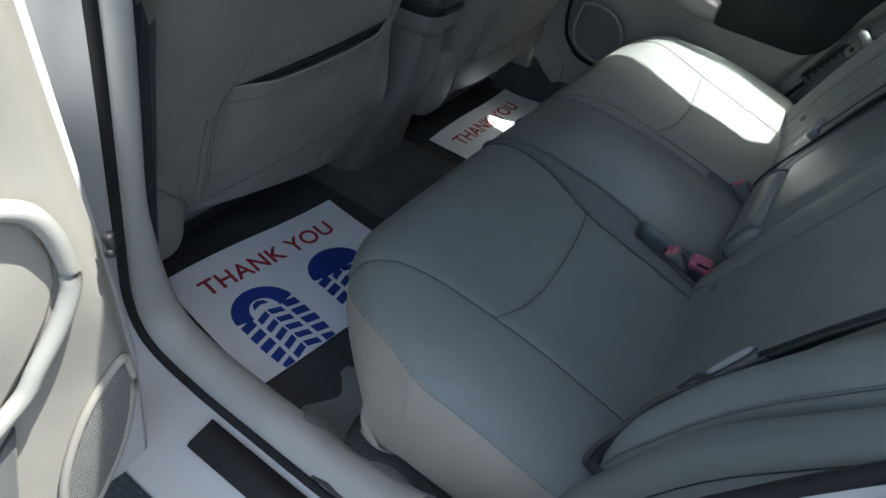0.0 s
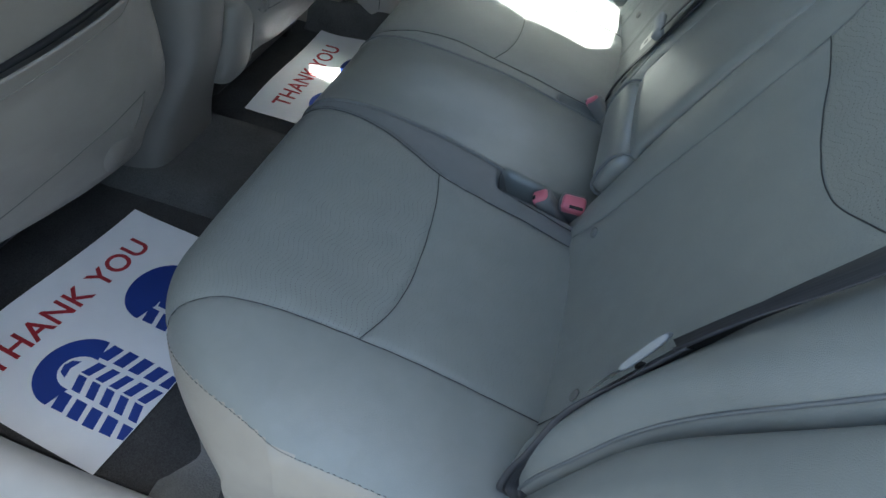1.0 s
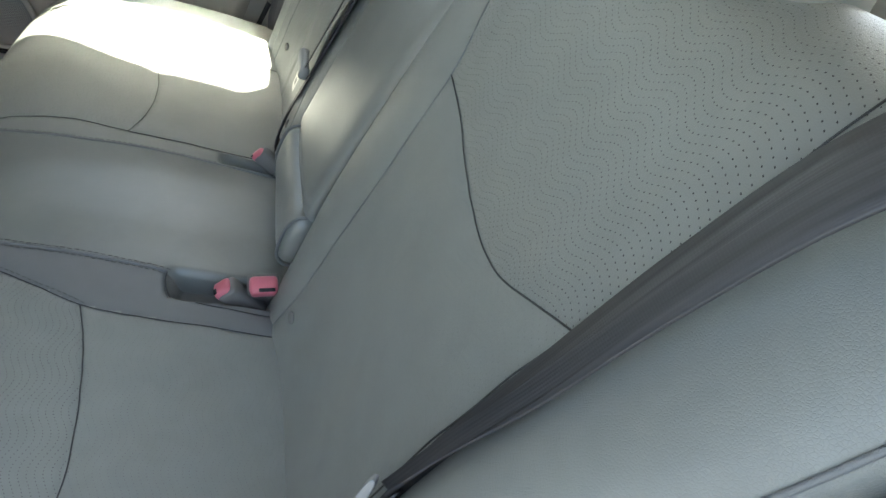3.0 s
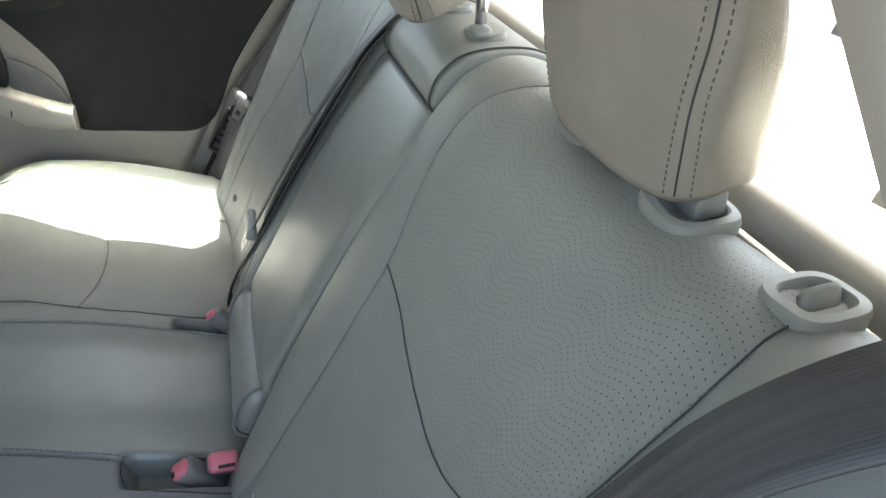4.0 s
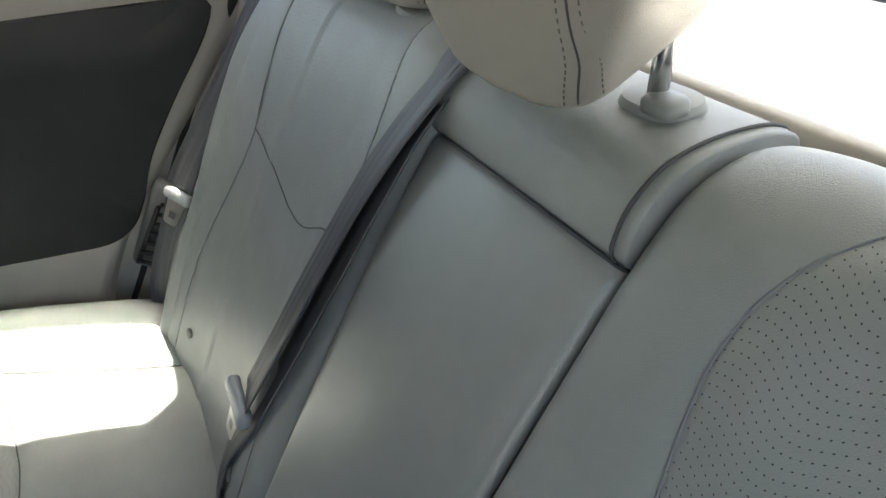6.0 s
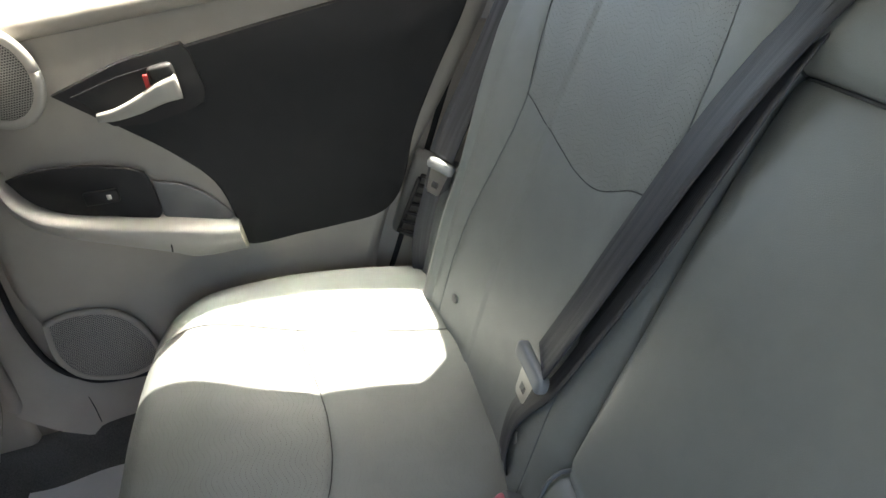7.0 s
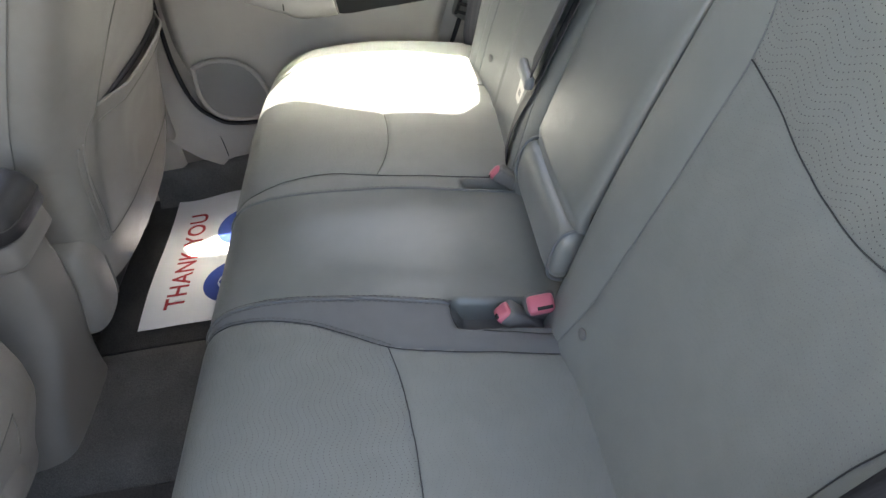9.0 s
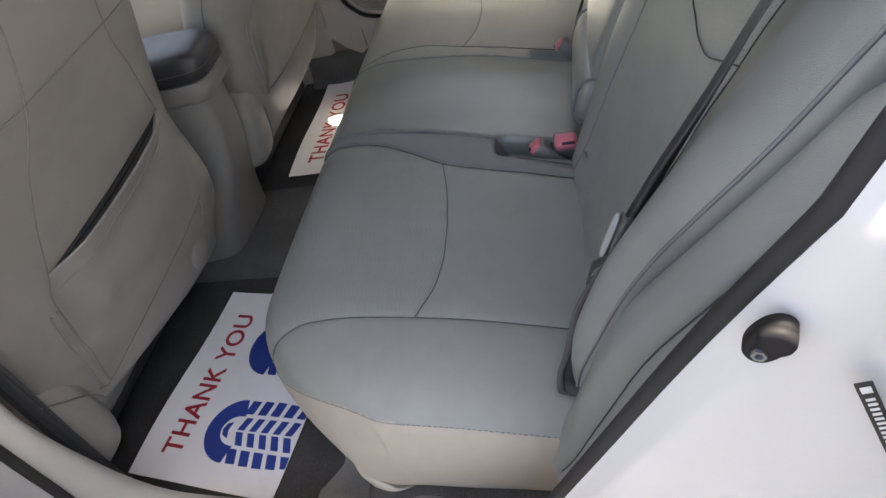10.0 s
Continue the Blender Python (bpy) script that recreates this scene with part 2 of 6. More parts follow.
def mesh_of(verts, faces, mat, uvs=None, smooth=True):
    me = bpy.data.meshes.new("mesh")
    me.from_pydata([tuple(map(float, v)) for v in verts], [], [tuple(map(int, f)) for f in faces])
    if uvs is not None:
        layer = me.uv_layers.new(name="UVMap")
        idx = np.zeros(len(me.loops), np.int32)
        me.loops.foreach_get("vertex_index", idx)
        layer.data.foreach_set("uv", np.asarray(uvs, np.float32)[idx].ravel())
    me.polygons.foreach_set("use_smooth", [smooth] * len(me.polygons))
    me.materials.append(mat)
    me.update()
    return me


def part(name, src, mat, parent=None, label="", smooth=True, uvs=None, sharp=None):
    """One mesh object from a bmesh or from (verts, faces), under a thing or a part."""
    if isinstance(src, bmesh.types.BMesh):
        me = bpy.data.meshes.new("mesh")
        src.to_mesh(me)
        src.free()
        me.polygons.foreach_set("use_smooth", [smooth] * len(me.polygons))
        me.materials.append(mat)
    else:
        me = mesh_of(src[0], src[1], mat, uvs if uvs is not None else (src[2] if len(src) > 2 else None), smooth)
    if sharp:
        me.set_sharp_from_angle(angle=radians(sharp))
    me.name = name
    ob = new(name, me)
    if parent is not None:
        ob.parent = parent
        base = parent
        off = Vector((0, 0, 0))
        while base is not None:
            off += base.location
            base = base.parent
        if me.users == 1:
            me.transform(Matrix.Translation(-off))
    if label:
        ob["label"] = label
    return ob


def curve(points, step=0.004):
    """A smooth line through points, at even steps."""
    p = np.array(points, float)
    e = np.vstack([2 * p[0] - p[1], p, 2 * p[-1] - p[-2]])
    out = []
    for i in range(1, len(e) - 2):
        a, b, c, d = e[i - 1:i + 3]
        t = np.linspace(0, 1, 24, endpoint=False)[:, None]
        out.append(0.5 * (2 * b + (c - a) * t + (2 * a - 5 * b + 4 * c - d) * t ** 2 + (3 * b - a - 3 * c + d) * t ** 3))
    q = np.vstack(out + [p[-1:]])
    s = np.r_[0, np.cumsum(np.linalg.norm(np.diff(q, axis=0), axis=1))]
    n = max(3, int(round(s[-1] / step)) + 1)
    at = np.linspace(0, s[-1], n)
    return np.stack([np.interp(at, s, q[:, k]) for k in range(p.shape[1])], 1)


def grid_faces(n, m, close=False):
    f = []
    for i in range(n - 1):
        for j in range(m if close else m - 1):
            k = (j + 1) % m
            f.append((i * m + j, i * m + k, (i + 1) * m + k, (i + 1) * m + j))
    return f


def tube(points, radius, sides=8, up=(0, 0, 1), caps=True):
    """A round cord along points; radius may vary along it."""
    p = np.array(points, float)
    r = np.ones(len(p)) * radius
    t = np.gradient(p, axis=0)
    t /= np.maximum(np.linalg.norm(t, axis=1), 1e-9)[:, None]
    ref = np.array(up, float)
    a = np.cross(t, ref)
    bad = np.linalg.norm(a, axis=1) < 0.15
    a[bad] = np.cross(t[bad], np.array([0.3, 0.8, 0.52]))
    a /= np.linalg.norm(a, axis=1)[:, None]
    b = np.cross(t, a)
    ang = np.arange(sides) * 2 * np.pi / sides
    v = p[:, None] + r[:, None, None] * (np.cos(ang)[None, :, None] * a[:, None] + np.sin(ang)[None, :, None] * b[:, None])
    f = grid_faces(len(p), sides, True)
    if caps:
        f += [tuple(range(sides))[::-1], tuple((len(p) - 1) * sides + k for k in range(sides))]
    return v.reshape(-1, 3), f


def ribbon(points, normals, width, thick, step=0.006):
    """A strap along points, lying flat against normals; a list of widths gathers it into folds."""
    widths = np.ones(len(points)) * width
    pn = curve(np.hstack([np.array(points, float), np.array(normals, float), widths[:, None]]), step)
    p, nrm, wide = pn[:, :3], pn[:, 3:6], pn[:, 6]
    t = np.gradient(p, axis=0)
    t /= np.linalg.norm(t, axis=1)[:, None]
    side = np.cross(t, nrm)
    side /= np.linalg.norm(side, axis=1)[:, None]
    nn = np.cross(side, t)
    h, w = thick / 2, wide[:, None] / 2
    fold = np.clip(1 - wide / 0.046, 0, 1)[:, None] * 0.012
    prof = [(-1, -h, 0), (-0.97, h, 0), (-0.45, h * 0.7, -1), (0, h, 0.6), (0.45, h * 0.7, -1), (0.97, h, 0), (1, -h, 0), (0, -h, -1)]
    v = np.stack([p + side * a * w + nn * (b + c * fold) for a, b, c in prof], 1)
    run = np.r_[0, np.cumsum(np.linalg.norm(np.diff(p, axis=0), axis=1))]
    uvs = np.stack([np.stack([np.full(len(p), a * 0.0235), run], 1) for a, b, c in prof], 1)
    f = grid_faces(len(p), len(prof), True) + [tuple(range(8))[::-1], tuple((len(p) - 1) * 8 + k for k in range(8))]
    return v.reshape(-1, 3), f, uvs.reshape(-1, 2)


def block(size, bevel=0.004, m=None, seg=2):
    """A box with rounded edges, centred, at the pose m."""
    bm = bmesh.new()
    bmesh.ops.create_cube(bm, size=1.0)
    bmesh.ops.scale(bm, vec=size, verts=bm.verts)
    if bevel:
        bmesh.ops.bevel(bm, geom=bm.edges[:], offset=min(bevel, min(size) * 0.45), segments=seg, profile=0.5, affect="EDGES")
    if m is not None:
        bm.transform(m)
    return bm


def prism(outline, depth, m, bevel=0.003, seg=2):
    """A plate of that outline in its own x, y and of that depth along z, with rounded edges, at the pose m."""
    bm = bmesh.new()
    lo = [bm.verts.new((x, y, 0)) for x, y in outline]
    hi = [bm.verts.new((x, y, depth)) for x, y in outline]
    n = len(outline)
    bm.faces.new(lo[::-1])
    top = bm.faces.new(hi)
    for k in range(n):
        bm.faces.new((lo[k], lo[(k + 1) % n], hi[(k + 1) % n], hi[k]))
    bmesh.ops.recalc_face_normals(bm, faces=bm.faces[:])
    if bevel:
        bmesh.ops.bevel(bm, geom=list(top.edges), offset=bevel, segments=seg, profile=0.5, affect="EDGES")
    bm.transform(m)
    return bm


def loft(rings, caps=True):
    r = np.array(rings, float)
    n, m = r.shape[:2]
    f = grid_faces(n, m, True)
    if caps:
        f += [tuple(range(m))[::-1], tuple((n - 1) * m + k for k in range(m))]
    return r.reshape(-1, 3), f


def superloop(a, b, n=40, power=4.0):
    """A rounded rectangle, half sizes a and b."""
    t = np.arange(n) * 2 * np.pi / n
    c, s = np.cos(t), np.sin(t)
    return np.stack([a * np.sign(c) * np.abs(c) ** (2 / power), b * np.sign(s) * np.abs(s) ** (2 / power)], 1)


def near_line(a, b, line):
    """Distance of plan points from a broken line."""
    best = np.full(a.shape, 9.0)
    line = np.array(line, float)
    for (x0, y0), (x1, y1) in zip(line[:-1], line[1:]):
        dx, dy = x1 - x0, y1 - y0
        k = np.clip(((a - x0) * dx + (b - y0) * dy) / (dx * dx + dy * dy + 1e-12), 0, 1)
        best = np.minimum(best, np.hypot(a - x0 - k * dx, b - y0 - k * dy))
    return best


def smooth01(x):
    x = np.clip(x, 0, 1)
    return x * x * (3 - 2 * x)


def seam_points(pts, nrm, a, b, line, lift):
    """The line, given in the plan, laid on a modelled surface."""
    fa, fb, fp, fn = a.ravel(), b.ravel(), pts.reshape(-1, 3), nrm.reshape(-1, 3)
    out = []
    for x, y in curve(line, 0.005):
        d = (fa - x) ** 2 + (fb - y) ** 2
        k = np.argpartition(d, 6)[:6]
        w = 1 / (d[k] + 1e-6)
        w /= w.sum()
        out.append((fp[k] * w[:, None]).sum(0) + (fn[k] * w[:, None]).sum(0) * lift)
    q = np.array(out)
    for _ in range(3):
        q[1:-1] = (q[:-2] + 2 * q[1:-1] + q[2:]) / 4
    return q


def upholster(parent, pts, a, b, seams, panels, choose, thread=0.00068, groove=(0.0022, 0.0026), flip=False, soft=()):
    """Splits a modelled seat surface into sewn panels, sinks the seams and lays the thread in them."""
    n, m = a.shape
    gu, gv = np.gradient(pts, axis=0), np.gradient(pts, axis=1)
    nrm = np.cross(gu, gv)
    nrm /= np.maximum(np.linalg.norm(nrm, axis=2), 1e-12)[..., None]
    if flip:
        nrm = -nrm
    lines = [curve(s, 0.012) for s in list(seams) + list(soft)]
    d = np.min([near_line(a, b, s) for s in lines], axis=0)
    creases = np.array([noise.noise((x * 9, y * 9, 1.7)) for x, y in zip(a.ravel(), b.ravel())]).reshape(a.shape)
    lift = -groove[0] * np.exp(-(d / groove[1]) ** 2) - 0.0017 * np.exp(-(d / 0.014) ** 2) + 0.0012 * creases
    pts = pts + nrm * lift[..., None]
    ca = (a[:-1, :-1] + a[1:, 1:]) / 2
    cb = (b[:-1, :-1] + b[1:, 1:]) / 2
    kind = choose(ca, cb)
    flat, uv = pts.reshape(-1, 3), np.stack([b.ravel(), a.ravel()], 1)
    for k, (name, mat, label) in enumerate(panels):
        ii, jj = np.nonzero(kind == k)
        if not len(ii):
            continue
        quads = np.stack([ii * m + jj, ii * m + jj + 1, (ii + 1) * m + jj + 1, (ii + 1) * m + jj], 1)
        if not flip:
            quads = quads[:, ::-1]
        used, inv = np.unique(quads, return_inverse=True)
        part(name, (flat[used], inv.reshape(-1, 4), uv[used]), mat, parent, label)
    for s in seams:
        q = seam_points(pts, nrm, a, b, s, 0.0005)
        part("seam", tube(q, thread, 6), THREAD, parent)
    for s in soft:
        q = seam_points(pts, nrm, a, b, s, 0.0002)
        part("seam", tube(q, thread * 1.2, 6), LEATHER_BAND, parent)
    return pts, nrm


# ---- ground and car body ----
tagged(part("ground", ([(-90, -90, 0), (90, -90, 0), (90, 90, 0), (-90, 90, 0)], [(0, 1, 2, 3)]), ASPHALT), "dark asphalt of the parking place", "ground", kind="structure")
# Unseen slab, added only to bounce warm sunlight towards the open near door.
tagged(part("pavement", block((60, 6, 0.14), 0.02, pose(6, -11, 0.07)), CONCRETE), "unseen pale concrete slab added to bounce light onto the near side", "pavement", kind="structure")

LOOP = [(-0.06, 1.355), (-0.10, 1.10), (-0.13, 0.92), (-0.20, 0.60), (-0.228, 0.45), (-0.20, 0.368), (-0.10, 0.34), (0.05, 0.335),
        (0.20, 0.338), (0.31, 0.37), (0.380, 0.435), (0.432, 0.54), (0.505, 0.70), (0.582, 0.87), (0.650, 1.0), (0.722, 1.13),
        (0.778, 1.25), (0.76, 1.345), (0.62, 1.385), (0.35, 1.40), (0.10, 1.395), (-0.02, 1.385)]


def door_loop(step=0.012):
    """The door opening's edge in the side plane, with its outward normals; it starts at the pillar's top and runs down and round."""
    q = curve(LOOP[-2:] + LOOP + LOOP[:2], step)
    start = np.argmin(np.hypot(q[:40, 0] - LOOP[0][0], q[:40, 1] - LOOP[0][1]))
    end = len(q) - 40 + np.argmin(np.hypot(q[-40:, 0] - LOOP[0][0], q[-40:, 1] - LOOP[0][1]))
    q = q[start:end]
    t = np.roll(q, -1, 0) - np.roll(q, 1, 0)
    t /= np.linalg.norm(t, axis=1)[:, None]
    nrm = np.stack([t[:, 1], -t[:, 0]], 1)
    mid = q.mean(0)
    if ((q - mid) * nrm).sum(1).mean() < 0:
        nrm = -nrm
    return q, nrm


LOOP_XZ, LOOP_N = door_loop()


def lean(z):
    return np.clip(z - 0.98, 0, 1) * 0.30


def ring(side, section, first=0.0, last=1.0, closed=False, start_section=None):
    """A moulding swept round the door opening: section holds (outward, across) pairs, start_section those at its beginning; first and last: the stretch of the loop."""
    n = len(LOOP_XZ)
    idx = np.arange(int(first * n), int(last * n))
    q, nr = LOOP_XZ[idx], LOOP_N[idx]
    rows = []
    for k in range(len(idx)):
        row = []
        f = 1.0 if start_section is None else smooth01((k / max(1, len(idx) - 1) - 0.62) / 0.36)
        for (o, y), (o0, y0) in zip(section, start_section or section):
            o, y = o0 + (o - o0) * f, y0 + (y - y0) * f
            x, z = q[k] + nr[k] * o
            row.append((x, -side * (y + lean(z)) if side > 0 else y + lean(z), z))
        rows.append(row)
    if closed:
        rows.append(rows[0])
    m = len(section)
    return np.array(rows).reshape(-1, 3), grid_faces(len(rows), m)


def ring_tube(side, o, y, radius, first=0.0, last=1.0):
    sec = [(o + radius * math.cos(t), y + radius * math.sin(t)) for t in np.linspace(0, 2 * math.pi, 9)]
    return ring(side, sec, first, last, closed=(first == 0 and last == 1))


car = thing("car_body", "white sedan body with grey cabin lining, rear door open", "car", kind="structure")
FLANGE = [(-0.004, -0.704), (0.010, -0.711), (0.020, -0.735), (0.026, -0.772), (0.046, -0.783), (0.056, -0.800), (0.060, -0.822), (0.070, -0.834), (0.10, -0.832), (0.15, -0.80), (0.20, -0.75)]
SILL_TRIM = [(-0.002, -0.697), (-0.016, -0.694), (-0.030, -0.682), (-0.036, -0.664), (-0.032, -0.645), (-0.018, -0.630), (0.012, -0.622), (0.06, -0.618)]
PILLAR_TRIM = [(-0.002, -0.697), (-0.012, -0.694), (-0.020, -0.687), (-0.022, -0.677), (-0.018, -0.668), (-0.006, -0.662), (0.012, -0.659), (0.06, -0.657)]
REAR_FLANGE = [(-0.004, -0.704), (0.007, -0.711), (0.012, -0.720), (0.022, -0.727), (0.045, -0.733), (0.062, -0.737), (0.068, -0.741), (0.105, -0.752), (0.14, -0.768), (0.165, -0.80), (0.18, -0.85)]
FOOT = next(i for i in range(len(LOOP_XZ)) if LOOP_XZ[i][1] < 0.38 and LOOP_XZ[i][0] > -0.16) / len(LOOP_XZ) + 1e-6
HEAD = next(i for i in range(len(LOOP_XZ)) if LOOP_XZ[i][1] < 1.0) / len(LOOP_XZ)
SCUFF = next(i for i in range(len(LOOP_XZ)) if LOOP_XZ[i][1] < 0.38 and LOOP_XZ[i][0] > -0.045) / len(LOOP_XZ)
for side in (-1, 1):
    part("door_frame", ring(side, FLANGE, 0.0, 0.44), WHITE_PAINT, car, "glossy white painted door jamb")
    part("rear_door_frame", ring(side, REAR_FLANGE, 0.436, 0.69), WHITE_PAINT, car, "glossy white painted rear jamb")
    if side < 0:
        part("door_seal", ring_tube(side, 0.0, -0.700, 0.0080, 0.0, 0.40), RUBBER, car, "black rubber door seal")
    part("rear_door_seal", ring_tube(side, 0.0, -0.701, 0.0072, 0.392, 0.999), RUBBER, car, "black rubber door seal")
    part("pillar_trim", ring(side, SILL_TRIM, 0.0, FOOT + 1.0 / len(LOOP_XZ) if side < 0 else HEAD, start_section=PILLAR_TRIM if side < 0 else None), TRIM_BRIGHTENED if side < 0 else TRIM, car, "grey plastic pillar trim, brightened in colour on the near side")
    if side < 0:
        part("sill_trim", ring(side, SILL_TRIM, FOOT, 0.45), TRIM_BRIGHTENED, car, "grey plastic sill trim, brightened in colour")
    part("roof_rail_trim", ring(side, [(-0.002, -0.697), (-0.02, -0.692), (-0.03, -0.67), (-0.01, -0.63), (0.02, -0.55)], 0.70, 0.995), HEADLINER, car)
part("scuff_plate", ring(-1, [(0.0125, -0.714), (0.006, -0.7165), (0.011, -0.742), (0.015, -0.7625), (0.021, -0.766)], SCUFF, 0.40), BLACK, car, "black plastic scuff plate")

for side in (-1, 1):
    rows = []
    for z in np.linspace(1.155, 1.37, 16):
        e = -0.577 + (z - 1.165) * 1.37
        xl = float(np.interp(z, [1.0, 1.13, 1.25, 1.37], [0.67, 0.745, 0.785, 0.78]))
        yl = -0.695 + float(lean(np.array(z)))
        rows.append([(xl, -side * -yl if side < 0 else -yl, z), (xl - 0.04, side * -(yl + 0.012), z), (xl - 0.09, side * -(yl * 0.5 + e * 0.5), z), (xl - 0.098, side * -(e - 0.012), z), (xl - 0.085, side * -e, z), (xl + 0.0, side * -(e - 0.004), z), (xl + 0.18, side * -(e - 0.02), z)])
    rows = [[(x, side * abs(y), z) for x, y, z in r] for r in rows]
    part("rear_pillar_trim", (np.array(rows).reshape(-1, 3), grid_faces(16, 7)), TRIM, car, "beige-grey rear pillar trim")
cover_line = curve([(-0.10, 1.02), (-0.130, 0.88), (-0.153, 0.785), (-0.168, 0.70), (-0.178, 0.61), (-0.172, 0.53), (-0.146, 0.483), (-0.09, 0.452), (0.10, 0.444), (0.45, 0.444)], 0.015)
tl = np.gradient(cover_line, axis=0)
tl /= np.linalg.norm(tl, axis=1)[:, None]
for side in (1,):
    rows = [[(x - o * -tz, side * y, z - o * tx) for o, y in ((-0.03, 0.750), (0.0, 0.725), (0.006, 0.708), (0.03, 0.698), (0.060, 0.688), (0.085, 0.676), (0.100, 0.660))] for (x, z), (tx, tz) in zip(cover_line, tl)]
    part("sill_cover", (np.array(rows).reshape(-1, 3), grid_faces(len(rows), 7)), TRIM, car, "beige-grey plastic pillar foot and sill cover")
    rows = [[(x, side * (y + 0.003 * math.sin(x * 31)), z) for y, z in ((0.690, 0.374), (0.668, 0.374), (0.657, 0.368), (0.650, 0.345), (0.638, 0.315), (0.620, 0.297), (0.590, 0.286))] for x in np.linspace(-0.34, 0.40, 40)]
    part("sill_carpet", (np.array(rows).reshape(-1, 3), grid_faces(40, 7)), CARPET, car, "grey carpet turned up at the sill")
    part("sill_joint", tube([(-0.156, 0.706, 0.460), (-0.150, 0.697, 0.436), (-0.146, 0.687, 0.405), (-0.143, 0.675, 0.380)], 0.001, 6), BLACK, car)

part("side_lining", block((0.46, 0.02, 0.50), 0.006, pose(0.60, 0.706, 0.70, 0, 18, 0)), TRIM, car, "dark lining beside the far backrest")
# lower body sides, front pillars and the closed front of the cabin
for side in (-1, 1):
    lower = [(x, side * (0.85 - 0.02 * abs(z - 0.6)), z) for x in (-1.2, -0.4) for z in (0.18, 0.4, 0.7, 1.0)]
    part("front_door_skin", (np.array(lower), grid_faces(2, 4)), WHITE_PAINT, car)
    part("front_door_trim", block((0.95, 0.05, 0.66), 0.02, pose(-0.78, side * 0.70, 0.68)), TRIM, car)
    part("front_sill", block((0.95, 0.16, 0.12), 0.03, pose(-0.72, side * 0.74, 0.30)), TRIM, car)
    part("centre_pillar_inner", block((0.10, 0.03, 1.0), 0.012, pose(-0.24, side * 0.645, 0.82, 0, 0, 0) @ pose(0, 0, 0, side * 5, 8, 0)), TRIM, car)
    part("front_pillar", block((0.06, 0.06, 0.72), 0.02, pose(-1.16, side * 0.62, 1.15, 0, 62, 0)), TRIM, car)
    quarter = [(0.72, side * 0.62, 0.95), (0.72, side * 0.60, 1.12), (0.78, side * 0.535, 1.30), (0.80, side * 0.50, 1.37),
               (1.35, side * 0.60, 0.85), (1.35, side * 0.58, 1.10), (1.35, side * 0.56, 1.20), (1.30, side * 0.52, 1.24)]
    part("quarter_trim", (quarter, grid_faces(2, 4)), TRIM, car)
    outer = [(0.70, side * 0.85, 0.5), (0.70, side * 0.85, 1.0), (0.80, side * 0.74, 1.25), (0.85, side * 0.62, 1.40),
             (1.75, side * 0.80, 0.5), (1.75, side * 0.80, 1.0), (1.75, side * 0.74, 1.05), (1.6, side * 0.62, 1.20)]
    part("rear_quarter_panel", (outer, grid_faces(2, 4)), WHITE_PAINT, car)


def roof_z(x, y, base):
    return base + 0.045 * (1 - (y / 0.62) ** 2) - 0.045 * np.clip((np.abs(x - 0.05) - 0.35) / 0.6, 0, 2) ** 2


xs, ys = np.linspace(-0.78, 0.98, 30), np.linspace(-0.585, 0.585, 21)
for name, base, mat in (("headliner", 1.365, HEADLINER), ("roof", 1.43, WHITE_PAINT)):
    v = [(x, y * (1.02 if name == "roof" else 1.0), roof_z(x, y, base)) for x in xs for y in ys]
    part(name, (np.array(v), grid_faces(30, 21)), mat, car)
part("dashboard", block((0.5, 1.36, 0.42), 0.09, pose(-1.42, 0, 0.76)), TRIM_DARK, car)
part("firewall", block((0.05, 1.6, 0.8), 0.01, pose(-1.66, 0, 0.62)), BLACK, car)
shield = part("windscreen", ([(-0.80, -0.56, 1.36), (-0.80, 0.56, 1.36), (-1.62, 0.66, 0.98), (-1.62, -0.66, 0.98)], [(0, 1, 2, 3)]), GLASS, car, "clear windscreen glass")
hatch = part("rear_window", ([(0.99, -0.53, 1.365), (0.99, 0.53, 1.365), (1.62, 0.56, 1.15), (1.62, -0.56, 1.15)], [(0, 1, 2, 3)]), GLASS, car, "sloping rear hatch window")
low_glass = part("lower_rear_window", ([(1.66, -0.56, 1.11), (1.66, 0.56, 1.11), (1.78, 0.55, 0.86), (1.78, -0.55, 0.86)], [(0, 1, 2, 3)]), GLASS, car, "small upright rear window")
for g in (shield, hatch, low_glass):
    g.visible_shadow = False
part("rear_spoiler", block((0.07, 1.2, 0.05), 0.018, pose(1.64, 0, 1.135, 0, 12, 0)), BLACK, car, "black bar across the rear glass")
part("hatch_trim", block((0.10, 1.15, 0.5), 0.03, pose(1.76, 0, 0.62)), TRIM_DARK, car)
part("rear_skin", block((0.04, 1.6, 0.5), 0.02, pose(1.84, 0, 0.6)), WHITE_PAINT, car)
part("cargo_floor", block((1.1, 1.2, 0.04), 0.01, pose(1.25, 0, 0.62)), CARPET, car)


# ---- floor ----
def floor_z(x, y):
    hump = 0.045 * smooth01((0.16 - np.abs(y - 0.02)) / 0.05)
    under = 0.07 * smooth01((x - 0.10) / 0.06)
    wave = 0.003 * np.sin(x * 23 + y * 7) * np.sin(y * 19)
    return 0.283 + hump + under + wave


fx, fy = np.linspace(-1.25, 0.60, 75), np.linspace(-0.70, 0.75, 70)
v = np.array([(x, y, floor_z(x, y)) for x in fx for y in fy])
tagged(part("floor", (v, grid_faces(75, 70)), CARPET), "worn grey cabin floor carpet over a low tunnel", "floor", kind="structure")
